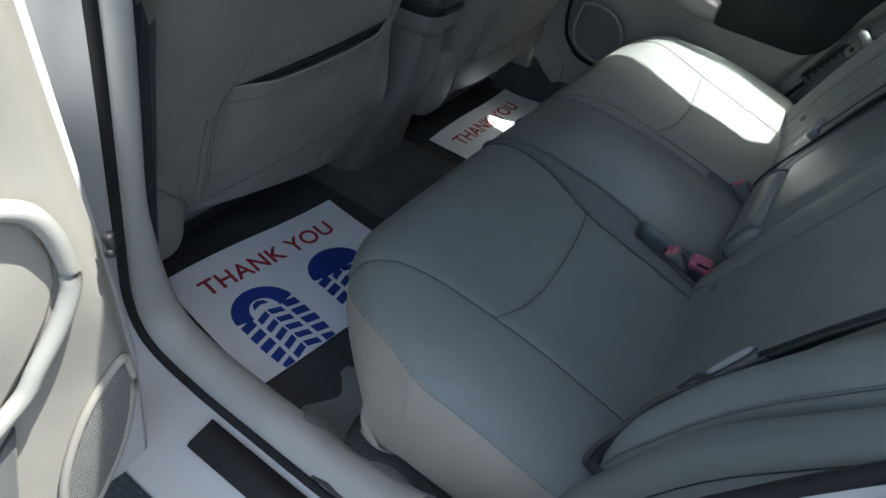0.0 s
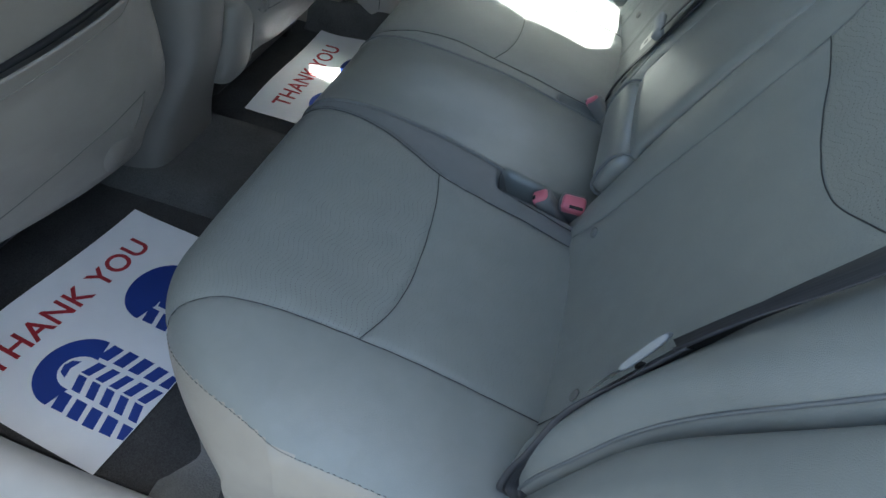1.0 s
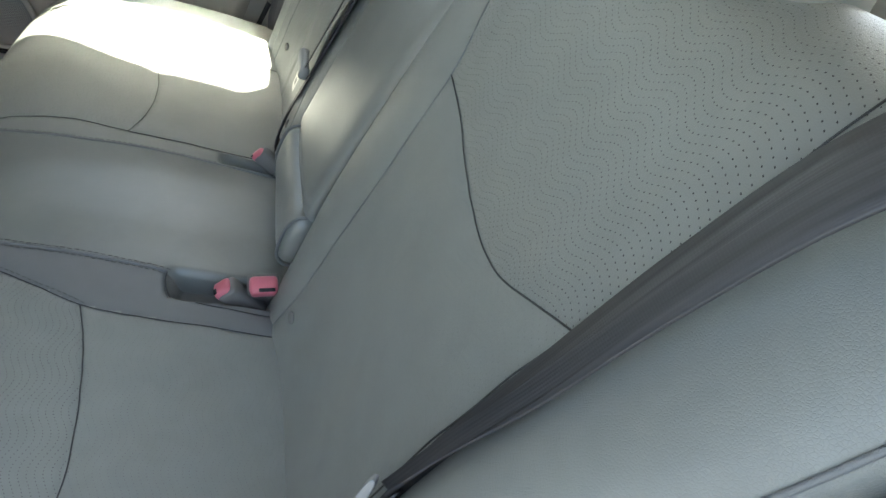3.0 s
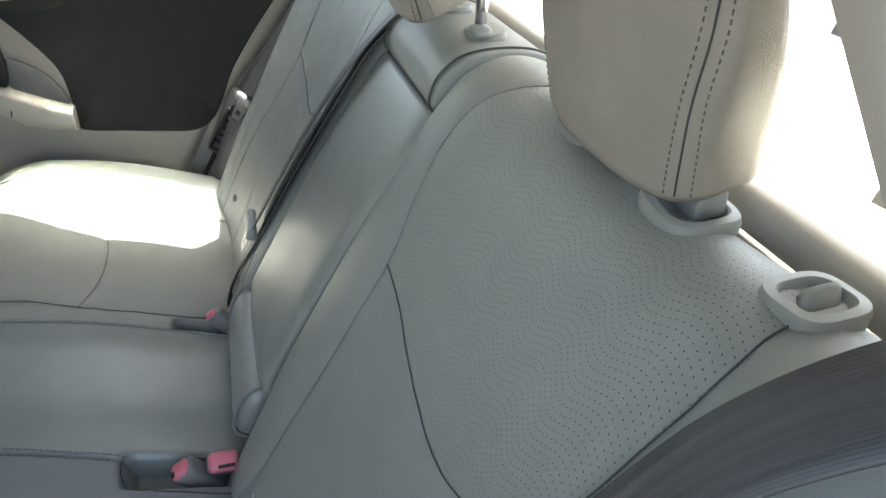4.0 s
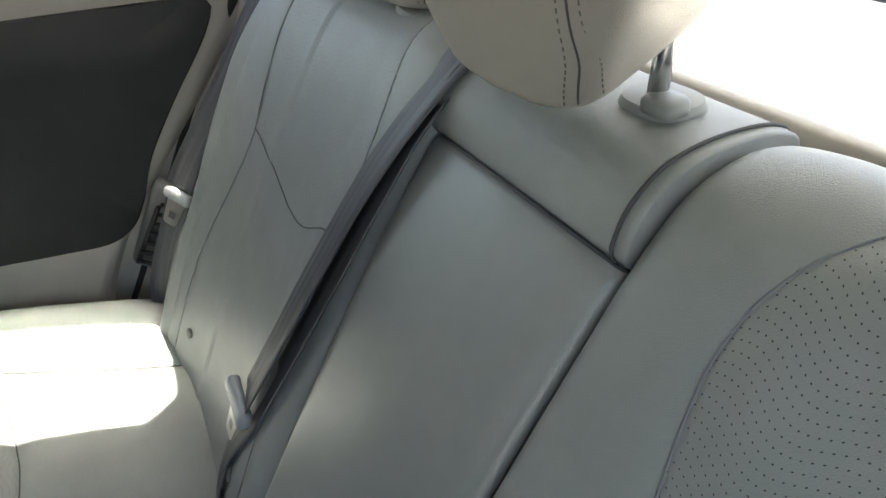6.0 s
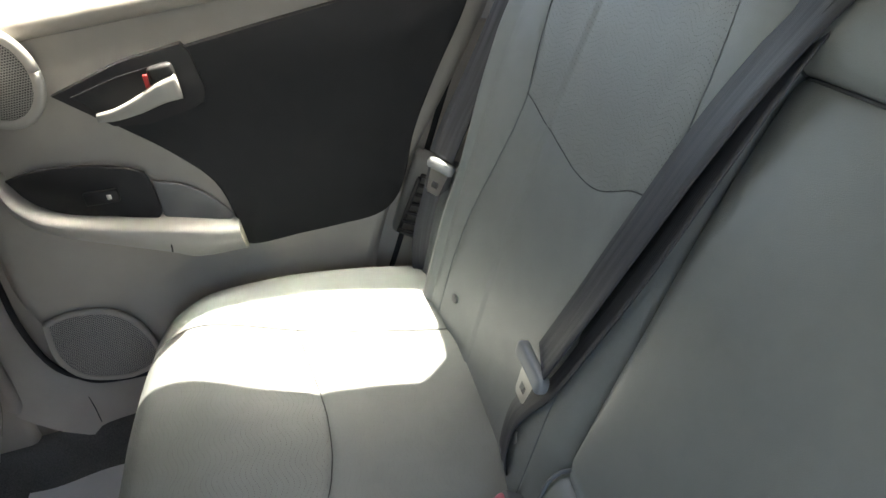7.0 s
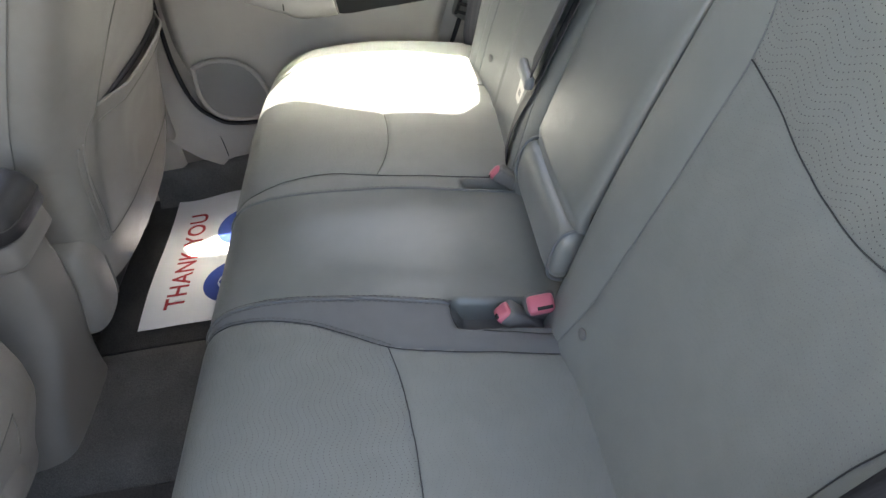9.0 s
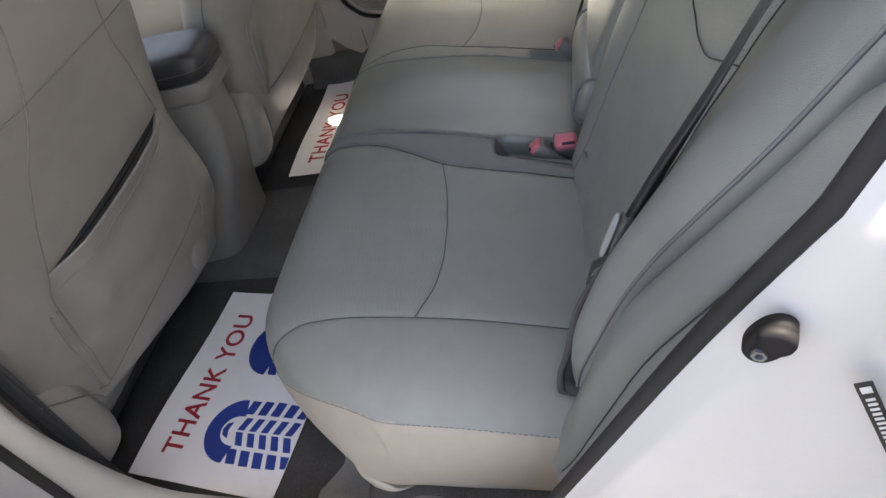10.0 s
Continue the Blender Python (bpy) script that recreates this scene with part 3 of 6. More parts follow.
# the pale carpet that laps over the sill by the seat's foot
cx, cy = np.linspace(0.035, 0.40, 40), np.linspace(-0.645, -0.46, 24)
v = []
for x in cx:
    for y in cy:
        edge = smooth01((x - 0.035) / 0.05)
        v.append((x, y, 0.292 + edge * (0.022 + 0.012 * math.sin(x * 31 + y * 20) + 0.05 * smooth01((-0.585 - y) / 0.06)) + 0.006 * math.sin(y * 60)))
tagged(part("carpet_edge", (np.array(v), grid_faces(40, 24)), CARPET_LIGHT), "pale grey carpet lapping up at the seat foot", "carpet", kind="structure")


# ---- rear door on the far side ----
def put_y(y):
    """A pose that stands a plate in the side plane at y: its own x is the car's x, its own y is up, its depth comes inwards."""
    return Matrix(((1, 0, 0, 0), (0, 0, -1, y), (0, 1, 0, 0), (0, 0, 0, 1)))


def rounded(outline, step=0.008, keep=()):
    pts = [tuple(p) for p in outline]
    return [tuple(p) for p in curve(pts + [pts[0]], step)[:-1]]


def panel_y(x, z):
    """How far inwards the far door's lining stands."""
    y = 0.672 + 0.0 * x
    y = y - 0.018 * math.exp(-((z - 0.76) / 0.09) ** 2) * smooth01((0.30 - x) / 0.2 + 0.4)
    y = y + 0.03 * smooth01((0.66 - z) / 0.10) * smooth01((0.06 - x) / 0.10) - 0.006 * smooth01((0.70 - z) / 0.08) * smooth01((x - 0.10) / 0.1)
    y = y - 0.012 * math.exp(-(((x + 0.04) / 0.11) ** 2 + ((z - 0.56) / 0.075) ** 2) ** 2)
    return y + 0.02 * smooth01((z - 0.97) / 0.08)


far_door = thing("car_door", "closed far rear car door with grey lining and charcoal insert", "car door", (0.2, 0.70, 0.45))
n, m = 70, 60
rows = []
for i in range(n):
    z = 0.445 + (1.065 - 0.445) * i / (n - 1)
    x0 = float(np.interp(z, [0.445, 0.46, 0.485, 0.52, 0.58, 0.68, 0.78, 0.88, 1.07], [-0.06, -0.088, -0.132, -0.157, -0.166, -0.158, -0.141, -0.118, -0.085]))
    x1 = 0.40 + 0.30 * smooth01((z - 0.50) / 0.62)
    for j in range(m):
        x = x0 + (x1 - x0) * j / (m - 1)
        e = min(j, m - 1 - j) / (m - 1)
        rows.append((x, panel_y(x, z) + 0.03 * (1 - smooth01(e / 0.035)) + 0.02 * (1 - smooth01(i / 4)), z))
part("lining", (np.array(rows), grid_faces(n, m)), TRIM, far_door, "beige-grey moulded door lining")
part("outer_skin", block((0.90, 0.02, 0.62), 0.008, pose(0.24, 0.84, 0.70)), WHITE_PAINT, far_door, "white outer door panel")
part("belt_rail", block((0.86, 0.17, 0.03), 0.012, pose(0.26, 0.762, 1.056, 0, -1.5, 0)), TRIM, far_door)
part("bottom_seal", tube(curve([(-0.100, 0.690, 0.98), (-0.130, 0.688, 0.88), (-0.153, 0.686, 0.785), (-0.168, 0.686, 0.70), (-0.178, 0.688, 0.61), (-0.172, 0.690, 0.53), (-0.146, 0.692, 0.484), (-0.09, 0.694, 0.453), (0.10, 0.696, 0.443), (0.40, 0.696, 0.443)], 0.01), 0.0050, 8), RUBBER, far_door, "black rubber lower seal")
insert = [(0.040, 0.967), (0.12, 0.985), (0.213, 0.996), (0.30, 1.005), (0.40, 1.014), (0.50, 1.022), (0.595, 1.029), (0.622, 1.027), (0.628, 1.012), (0.60, 0.96), (0.555, 0.89), (0.51, 0.81),
          (0.485, 0.74), (0.462, 0.698), (0.425, 0.676), (0.36, 0.674), (0.30, 0.676), (0.211, 0.683), (0.2095, 0.732), (0.198, 0.80), (0.153, 0.857), (0.096, 0.911)]


def lay(outline, y_off, depth, mat, name, label="", holes=None, inset=0.004):
    """A shaped plate that follows the far door's lining and stands proud of it."""
    bm = bmesh.new()
    ring_in = [(x, panel_y(x, z) - y_off, z) for x, z in outline]
    cx = sum(p[0] for p in ring_in) / len(ring_in)
    cz = sum(p[2] for p in ring_in) / len(ring_in)
    levels = [(1.0, 0.012), (1.0, -depth * 0.55), (1 - inset * 4, -depth), (0.6, -depth), (0.3, -depth)]
    rows_ = []
    for k, (s, dy) in enumerate(levels):
        r = []
        for x, y, z in ring_in:
            xx, zz = cx + (x - cx) * s, cz + (z - cz) * s
            r.append(bm.verts.new((xx, panel_y(xx, zz) - y_off + dy, zz)))
        rows_.append(r)
    c = bm.verts.new((cx, panel_y(cx, cz) - y_off - depth, cz))
    n_ = len(outline)
    for a_, b_ in zip(rows_[:-1], rows_[1:]):
        for k in range(n_):
            bm.faces.new((a_[k], a_[(k + 1) % n_], b_[(k + 1) % n_], b_[k]))
    for k in range(n_):
        bm.faces.new((rows_[-1][k], rows_[-1][(k + 1) % n_], c))
    bmesh.ops.recalc_face_normals(bm, faces=bm.faces[:])
    return part(name, bm, mat, far_door, label, sharp=40)


lay(rounded(insert, 0.012), 0.002, 0.006, CHARCOAL, "insert_panel", "charcoal cloth-covered door insert")
lay([(0.036, 0.967), (0.13, 0.993), (0.213, 1.002), (0.222, 0.99), (0.228, 0.94), (0.222, 0.922), (0.20, 0.914), (0.14, 0.905), (0.095, 0.912)], 0.008, 0.006, BLACK, "handle_bezel", "black plastic handle surround")
lay([(0.060, 0.962), (0.12, 0.976), (0.186, 0.984), (0.197, 0.975), (0.198, 0.945), (0.186, 0.931), (0.13, 0.921), (0.09, 0.928)], 0.014, 0.002, CHARCOAL, "handle_recess", "dark handle recess")
hp = curve([(0.083, 0.648, 0.931), (0.11, 0.640, 0.933), (0.145, 0.634, 0.942), (0.175, 0.632, 0.952), (0.199, 0.636, 0.955)], 0.004)
vh = []
for k, p in enumerate(hp):
    f = k / (len(hp) - 1)
    h, w = 0.006 + 0.011 * f, 0.005 + 0.002 * f
    for a_, b_ in superloop(h, w, 12, 2.6):
        vh.append((p[0] + 0.12 * a_ * (1 - f), p[1] + b_, p[2] + a_))
part("door_handle", loft(np.array(vh).reshape(len(hp), 12, 3)), SILVER, far_door, "satin silver pull handle")
part("lock_knob", block((0.032, 0.016, 0.022), 0.005, pose(0.183, 0.642, 0.975, 0, -4, 0)), BLACK, far_door, "black lock slider")
part("lock_mark", block((0.006, 0.004, 0.020), 0.001, pose(0.1625, 0.636, 0.968, 0, 4, 0)), RED_MARK, far_door, "red unlocked mark")

# armrest with switch panel
arm_line = [(-0.070, 0.876), (-0.060, 0.842), (-0.035, 0.816), (0.0, 0.800), (0.06, 0.780), (0.12, 0.762), (0.18, 0.742), (0.213, 0.733)]
arm_low = [(-0.076, 0.868), (-0.074, 0.829), (-0.054, 0.796), (-0.01, 0.766), (0.04, 0.741), (0.10, 0.710), (0.14, 0.690), (0.213, 0.684)]
top, low = curve(arm_line, 0.006), curve(arm_low, 0.006)
k = min(len(top), len(low))
top, low = top[np.linspace(0, len(top) - 1, k).astype(int)], low[np.linspace(0, len(low) - 1, k).astype(int)]
sec = []
for (xt, zt), (xl, zl) in zip(top, low):
    yy = panel_y(xt, zt)
    sec.append([(xt, yy + 0.02, zt + 0.002), (xt, yy - 0.030, zt + 0.003), (xt, yy - 0.040, zt), (xt, yy - 0.043, zt - 0.005), (xt * 0.6 + xl * 0.4, yy - 0.040, zt * 0.6 + zl * 0.4),
                (xl * 0.8 + xt * 0.2, yy - 0.030, zl * 0.8 + zt * 0.2), (xl, yy - 0.012, zl), (xl, yy + 0.02, zl - 0.002)])
part("armrest", loft(sec), SILVER, far_door, "satin silver curved armrest moulding", sharp=50)
part("armrest_joint", tube([(0.118, 0.6150, 0.757), (0.114, 0.6160, 0.740), (0.110, 0.619, 0.722)], 0.0012, 6), BLACK, far_door)
part("switch_panel", prism(rounded([(-0.062, 0.872), (-0.02, 0.878), (0.05, 0.868), (0.10, 0.850), (0.112, 0.834), (0.108, 0.770), (0.05, 0.786), (-0.01, 0.806), (-0.045, 0.834)], 0.01), 0.006, put_y(0.650), 0.002), BLACK, far_door, "black window switch panel")
part("window_switch", block((0.046, 0.010, 0.020), 0.003, pose(0.045, 0.641, 0.822, 0, 4, 0)), BLACK, far_door, "dark window switch")
part("window_switch_mark", block((0.006, 0.001, 0.007), 0.0, pose(0.056, 0.6355, 0.822, 0, 4, 0)), LABEL_INK, far_door)
part("grip_recess", prism(rounded([(0.116, 0.826), (0.16, 0.806), (0.195, 0.768), (0.206, 0.738), (0.16, 0.745), (0.114, 0.764)], 0.01), 0.004, put_y(0.652), 0.002), TRIM_DARK, far_door, "dark grip recess above the armrest")

# speakers
def grille_plate(outline, y, bow=0.006):
    """A slightly domed mesh plate in the side plane."""
    pts = np.array(outline)
    c = pts.mean(0)
    verts, uvs, faces = [], [], []
    for s in (1.0, 0.85, 0.6, 0.3):
        for p in pts:
            q = c + (p - c) * s
            verts.append((q[0], y - bow * (1 - s * s), q[1]))
            uvs.append((q[0], q[1]))
    k_ = len(pts)
    faces = grid_faces(4, k_, True)
    verts.append((c[0], y - bow, c[1]))
    uvs.append((c[0], c[1]))
    faces += [(3 * k_ + j, 3 * k_ + (j + 1) % k_, 4 * k_) for j in range(k_)]
    return np.array(verts), faces, uvs


spk = rounded([(-0.128, 0.614), (-0.090, 0.622), (-0.040, 0.612), (-0.010, 0.582), (0.004, 0.535), (0.0, 0.498), (-0.030, 0.482), (-0.070, 0.481), (-0.120, 0.503), (-0.138, 0.550)], 0.012)
part("speaker_grille", grille_plate(spk, 0.666), GRILLE, far_door, "grey perforated speaker grille")
rim = np.array(spk)
c = rim.mean(0)
r3 = np.array([(c[0] + (x - c[0]) * 1.05, 0.668, c[1] + (z - c[1]) * 1.05) for x, z in list(rim) + [rim[0]]])
part("speaker_rim", tube(r3, 0.0055, 8, up=(0, 1, 0)), TRIM, far_door)
tw = [(-0.02 + 0.044 * math.cos(t), 1.000 + 0.056 * math.sin(t)) for t in np.linspace(0, 2 * math.pi, 28, endpoint=False)]
part("tweeter_grille", grille_plate(tw, 0.664), GRILLE, far_door, "small round tweeter grille")
r3 = np.array([(-0.02 + 0.049 * math.cos(t), 0.668, 1.000 + 0.061 * math.sin(t)) for t in np.linspace(0, 2 * math.pi, 41)])
part("tweeter_rim", tube(r3, 0.008, 8, up=(0, 1, 0)), SILVER, far_door, "satin tweeter ring")
# Frame out of view; its lower edge is shaped to cut the sun patch.
frame_low = curve([(-0.16, 0.675, 1.27), (0.0, 0.668, 1.285), (0.2, 0.660, 1.30), (0.32, 0.632, 1.322), (0.45, 0.585, 1.350), (0.60, 0.555, 1.372), (0.66, 0.572, 1.368), (0.715, 0.622, 1.358), (0.765, 0.655, 1.335)], 0.02)
rows = [[(x, y - 0.012, z - 0.004), (x, y + 0.012, z - 0.006), (x, y + 0.004, z + 0.04), (x, min(y, 0.62), 1.43), (x, min(y, 0.62) - 0.03, 1.42)] for x, y, z in frame_low]
part("sun_edge_frame", (np.array(rows).reshape(-1, 3), grid_faces(len(rows), 5)), TRIM, far_door, "unseen grey upper window frame, shaped to cut the sun patch")
# Also unseen: a wide strip set to stop sun reaching the far backrest.
rear_edge = curve([(0.608, 0.705, 1.03), (0.636, 0.690, 1.12), (0.674, 0.665, 1.24), (0.704, 0.635, 1.34), (0.722, 0.600, 1.43)], 0.03)
rows = [[(x + 0.20, y + 0.004, z), (x + 0.004, y + 0.010, z), (x, y, z), (x + 0.004, y - 0.012, z), (x + 0.20, y - 0.018, z)] for x, y, z in rear_edge]
part("sun_edge_rear_frame", (np.array(rows).reshape(-1, 3), grid_faces(len(rows), 5)), TRIM, far_door, "unseen grey rear window frame, placed to keep sun off the far backrest")
pane = part("window_pane", ([(-0.10, 0.745, 1.06), (0.62, 0.745, 1.06), (0.72, 0.615, 1.37), (-0.05, 0.615, 1.38)], [(0, 1, 2, 3)]), GLASS, far_door, "clear side window glass")
pane.visible_shadow = False


# ---- open rear door on the near side ----
near_door = thing("car_door", "opened near rear car door with grey lining", "car door", (-0.062, -0.78, 0.3))
DOOR_OUT = Vector((-0.10, -0.995, 0)).normalized()
DOOR_N = Vector((0.995, -0.10, 0)).normalized()


def on_door(r, z, off=0.0):
    return Vector((-0.062, -0.78, 0)) + DOOR_OUT * r + DOOR_N * off + Vector((0, 0, z))


DOOR_POSE = Matrix(((DOOR_OUT.x, 0, DOOR_N.x, -0.062), (DOOR_OUT.y, 0, DOOR_N.y, -0.78), (0, 1, 0, 0), (0, 0, 0, 1)))
rows = []
n, m = 46, 30
for i in range(n):
    z = 0.30 + 0.74 * i / (n - 1)
    r0 = 0.004 + 0.10 * (1 - smooth01((z - 0.30) / 0.17))
    for j in range(m):
        r = r0 + (0.80 - r0) * (j / (m - 1)) ** 1.5
        e = (r - r0)
        dip = 0.012 * math.exp(-((z - 0.70) / 0.12) ** 2)
        rows.append(on_door(r, z, -0.025 * (1 - smooth01(e / 0.02)) + dip - 0.02 * (1 - smooth01(i / 3))))
part("lining", (np.array(rows), grid_faces(n, m)), TRIM, near_door, "pale grey moulded door lining")
part("door_shell", prism([(0.02, 0.26), (0.82, 0.26), (0.86, 0.7), (0.84, 1.06), (-0.01, 1.06), (-0.01, 0.5)], 0.09, DOOR_POSE @ Matrix.Translation((0, 0, -0.125)), 0.01), WHITE_PAINT, near_door, "white painted door shell")
ring_pts = [on_door(r, z, o) for r, z, o in [(0.15, 0.842, 0.016), (0.10, 0.836, 0.020), (0.066, 0.820, 0.022), (0.053, 0.793, 0.022), (0.048, 0.76, 0.022), (0.050, 0.722, 0.022), (0.071, 0.679, 0.022), (0.108, 0.632, 0.022), (0.145, 0.592, 0.022), (0.26, 0.53, 0.02), (0.5, 0.51, 0.02)]]
part("pull_rim", tube(curve(ring_pts, 0.008), 0.0105, 10), SILVER, near_door, "satin silver pull rim")
part("pull_recess", prism([(0.30, 0.845), (0.11, 0.832), (0.068, 0.805), (0.056, 0.76), (0.060, 0.722), (0.080, 0.682), (0.115, 0.635), (0.155, 0.59), (0.30, 0.53), (0.6, 0.53), (0.6, 0.845)], 0.016, DOOR_POSE, 0.006), TRIM, near_door, "grey pull recess")
part("map_pocket", prism([(0.15, 0.545), (0.19, 0.50), (0.55, 0.48), (0.55, 0.32), (0.21, 0.33), (0.19, 0.40)], 0.012, DOOR_POSE, 0.004), TRIM_DARK, near_door, "darker lower pocket")
sg = rounded([(0.024, 0.546), (0.027, 0.498), (0.055, 0.415), (0.102, 0.337), (0.130, 0.312), (0.146, 0.33), (0.136, 0.388), (0.110, 0.449), (0.077, 0.501), (0.034, 0.544)], 0.012)
pts = np.array(sg)
cc = pts.mean(0)
verts, uvs = [], []
for s in (1.0, 0.7, 0.35):
    for p in pts:
        q = cc + (p - cc) * s
        verts.append(on_door(q[0], q[1], 0.010 + 0.004 * (1 - s * s)))
        uvs.append(tuple(q))
verts.append(on_door(cc[0], cc[1], 0.014))
uvs.append(tuple(cc))
kk = len(pts)
part("speaker_grille", (np.array([tuple(p) for p in verts]), grid_faces(3, kk, True) + [(2 * kk + j, 2 * kk + (j + 1) % kk, 3 * kk) for j in range(kk)], uvs), GRILLE, near_door, "pale perforated speaker grille")
part("speaker_rim", tube(np.array([tuple(on_door(*(cc + (p - cc) * 1.08), 0.006)) for p in list(pts) + [pts[0]]]), 0.006, 8), TRIM, near_door)
tws = [on_door(0.112 + 0.050 * math.cos(t), 0.93 + 0.060 * math.sin(t), 0.012) for t in np.linspace(0, 2 * math.pi, 31)]
part("tweeter_rim", tube(np.array([tuple(p) for p in tws]), 0.008, 8), SILVER, near_door, "satin tweeter ring")
tv = [tuple(p) for p in tws[:-1]] + [tuple(on_door(0.112, 0.93, 0.016))]
part("tweeter_grille", (np.array(tv), [(j, (j + 1) % 30, 30) for j in range(30)], [(0.075 + 0.05 * math.cos(t), 0.93 + 0.06 * math.sin(t)) for t in np.linspace(0, 2 * math.pi, 30, endpoint=False)] + [(0.075, 0.93)]), GRILLE, near_door, "small tweeter mesh")


# ---- rear seat cushion ----
def lookup(line, x, col):
    return np.interp(x, line[0], line[1][:, col])


def arc_line(points, step=0.002):
    q = curve(points, step)
    return np.r_[0, np.cumsum(np.linalg.norm(np.diff(q, axis=0), axis=1))], q


CUSHION_PROFILE = arc_line([(0.115, 0.318), (0.060, 0.385), (0.022, 0.45), (0.004, 0.51), (0.010, 0.555), (0.040, 0.588), (0.085, 0.603), (0.14, 0.608), (0.20, 0.607), (0.27, 0.602), (0.35, 0.589), (0.43, 0.570), (0.49, 0.554), (0.56, 0.535)])
LEFT_END = [(-0.600, 0.0), (-0.612, 0.20), (-0.621, 0.45), (-0.624, 0.66), (-0.616, 0.80), (-0.600, 0.875), (-0.570, 0.935), (-0.53, 0.972), (-0.49, 0.99), (-0.45, 1.0)]
RIGHT_END = [(0.46, 1.0), (0.50, 1.006), (0.54, 1.014), (0.58, 1.018), (0.612, 1.008), (0.636, 0.968), (0.649, 0.90), (0.656, 0.80), (0.658, 0.66), (0.654, 0.45), (0.645, 0.20), (0.632, 0.0)]
cross = [(y, g * 0.28) for y, g in LEFT_END] + [(y, 0.28) for y in np.linspace(-0.40, 0.42, 18)] + [(y, g * 0.28) for y, g in RIGHT_END]
CUSHION_CROSS = arc_line(cross)
s_at_ref = np.interp(0.27, CUSHION_PROFILE[1][200:, 0], CUSHION_PROFILE[0][200:])
b_at_mid = np.interp(0.0, CUSHION_CROSS[1][:, 0], CUSHION_CROSS[0])
su = np.linspace(0, CUSHION_PROFILE[0][-1], 190)
sv = np.linspace(0, CUSHION_CROSS[0][-1], 400)
U, V = np.meshgrid(su, sv, indexing="ij")
PX, PZ = lookup(CUSHION_PROFILE, U, 0), lookup(CUSHION_PROFILE, U, 1)
CY, CG = lookup(CUSHION_CROSS, V, 0), lookup(CUSHION_CROSS, V, 1) / 0.28
A_ = 0.27 + U - s_at_ref
B_ = V - b_at_mid
q = np.clip((np.abs(CY) - 0.40) / np.where(CY < 0, 0.21, 0.25), 0, 1.05)
X = PX + np.where(CY < 0, 0.155, 0.030) * q * q * (1 - smooth01((PX - 0.02) / 0.27)) * smooth01((0.40 - A_) / 0.2)
Z = 0.318 + (PZ - 0.318) * CG
flat_top = smooth01((A_ - 0.02) / 0.12) * smooth01((0.60 - np.abs(CY)) / 0.08)
Z = Z + 0.007 * np.exp(-((CY - 0.03) / 0.085) ** 4) * flat_top
Z = Z - 0.006 * np.exp(-((np.abs(CY) - 0.33) / 0.10) ** 2) * flat_top * smooth01((A_ - 0.1) / 0.2)
Z = Z + 0.024 * smooth01((A_ + 0.02) / 0.16) * smooth01((CY - 0.38) / 0.20) * CG ** 2
# the trough that the buckles stand in
pocket = smooth01((A_ - 0.352) / 0.014) * smooth01((B_ + 0.152) / 0.010) * smooth01((-0.104 - B_) / 0.008)
pocket = np.maximum(pocket, smooth01((A_ - 0.395) / 0.014) * smooth01((B_ - 0.130) / 0.008) * smooth01((0.160 - B_) / 0.008))
Z = Z - 0.034 * pocket
tuck = (1 - smooth01((Z - 0.318) / 0.075)) * smooth01((-0.40 - CY) / 0.15)
cushion_pts = np.stack([X + 0.05 * tuck, CY + 0.085 * tuck, Z], 2)

L_OUT = [(-0.16, -0.515), (-0.03, -0.505), (0.04, -0.492), (0.10, -0.478), (0.18, -0.474), (0.273, -0.474), (0.38, -0.474), (0.53, -0.474)]
L_IN = [(-0.16, -0.085), (-0.03, -0.085), (0.04, -0.088), (0.10, -0.098), (0.17, -0.120), (0.22, -0.146), (0.27, -0.173), (0.33, -0.184), (0.41, -0.189), (0.50, -0.194), (0.54, -0.195)]
L_ARC = [(0.27, -0.173), (0.284, -0.23), (0.293, -0.30), (0.297, -0.37), (0.291, -0.425), (0.273, -0.474)]
L_PIPE = [(-0.16, -0.070), (-0.03, -0.068), (0.06, -0.068), (0.14, -0.076), (0.22, -0.088), (0.30, -0.102), (0.352, -0.110)]
L_POCKET = [(0.352, -0.110), (0.353, -0.130), (0.364, -0.148), (0.40, -0.155), (0.46, -0.160), (0.54, -0.163)]
R_OUT = [(-0.16, 0.57), (-0.03, 0.565), (0.04, 0.56), (0.10, 0.548), (0.18, 0.523), (0.26, 0.494), (0.34, 0.478), (0.42, 0.470), (0.53, 0.466)]
R_IN = [(-0.16, 0.190), (-0.03, 0.190), (0.06, 0.192), (0.12, 0.200), (0.19, 0.199), (0.264, 0.180), (0.34, 0.172), (0.42, 0.170), (0.54, 0.172)]
R_ARC = [(0.264, 0.180), (0.280, 0.235), (0.286, 0.30), (0.283, 0.36), (0.274, 0.42), (0.262, 0.493)]
R_PIPE = [(-0.16, 0.170), (-0.03, 0.168), (0.06, 0.162), (0.14, 0.152), (0.26, 0.140), (0.40, 0.128), (0.54, 0.124)]
b_low = -0.614
b_high = 0.745
a_low = -0.060
EDGE = [(0.52, b_low), (0.30, b_low), (0.18, b_low + 0.003), (0.10, b_low + 0.014), (0.04, b_low + 0.036), (-0.005, b_low + 0.074), (-0.035, b_low + 0.13), (-0.053, b_low + 0.20), (a_low, b_low + 0.30), (a_low, -0.1), (a_low, 0.2), (a_low, b_high - 0.22), (-0.045, b_high - 0.12), (0.0, b_high - 0.06), (0.08, b_high - 0.02), (0.17, b_high - 0.004), (0.52, b_high)]


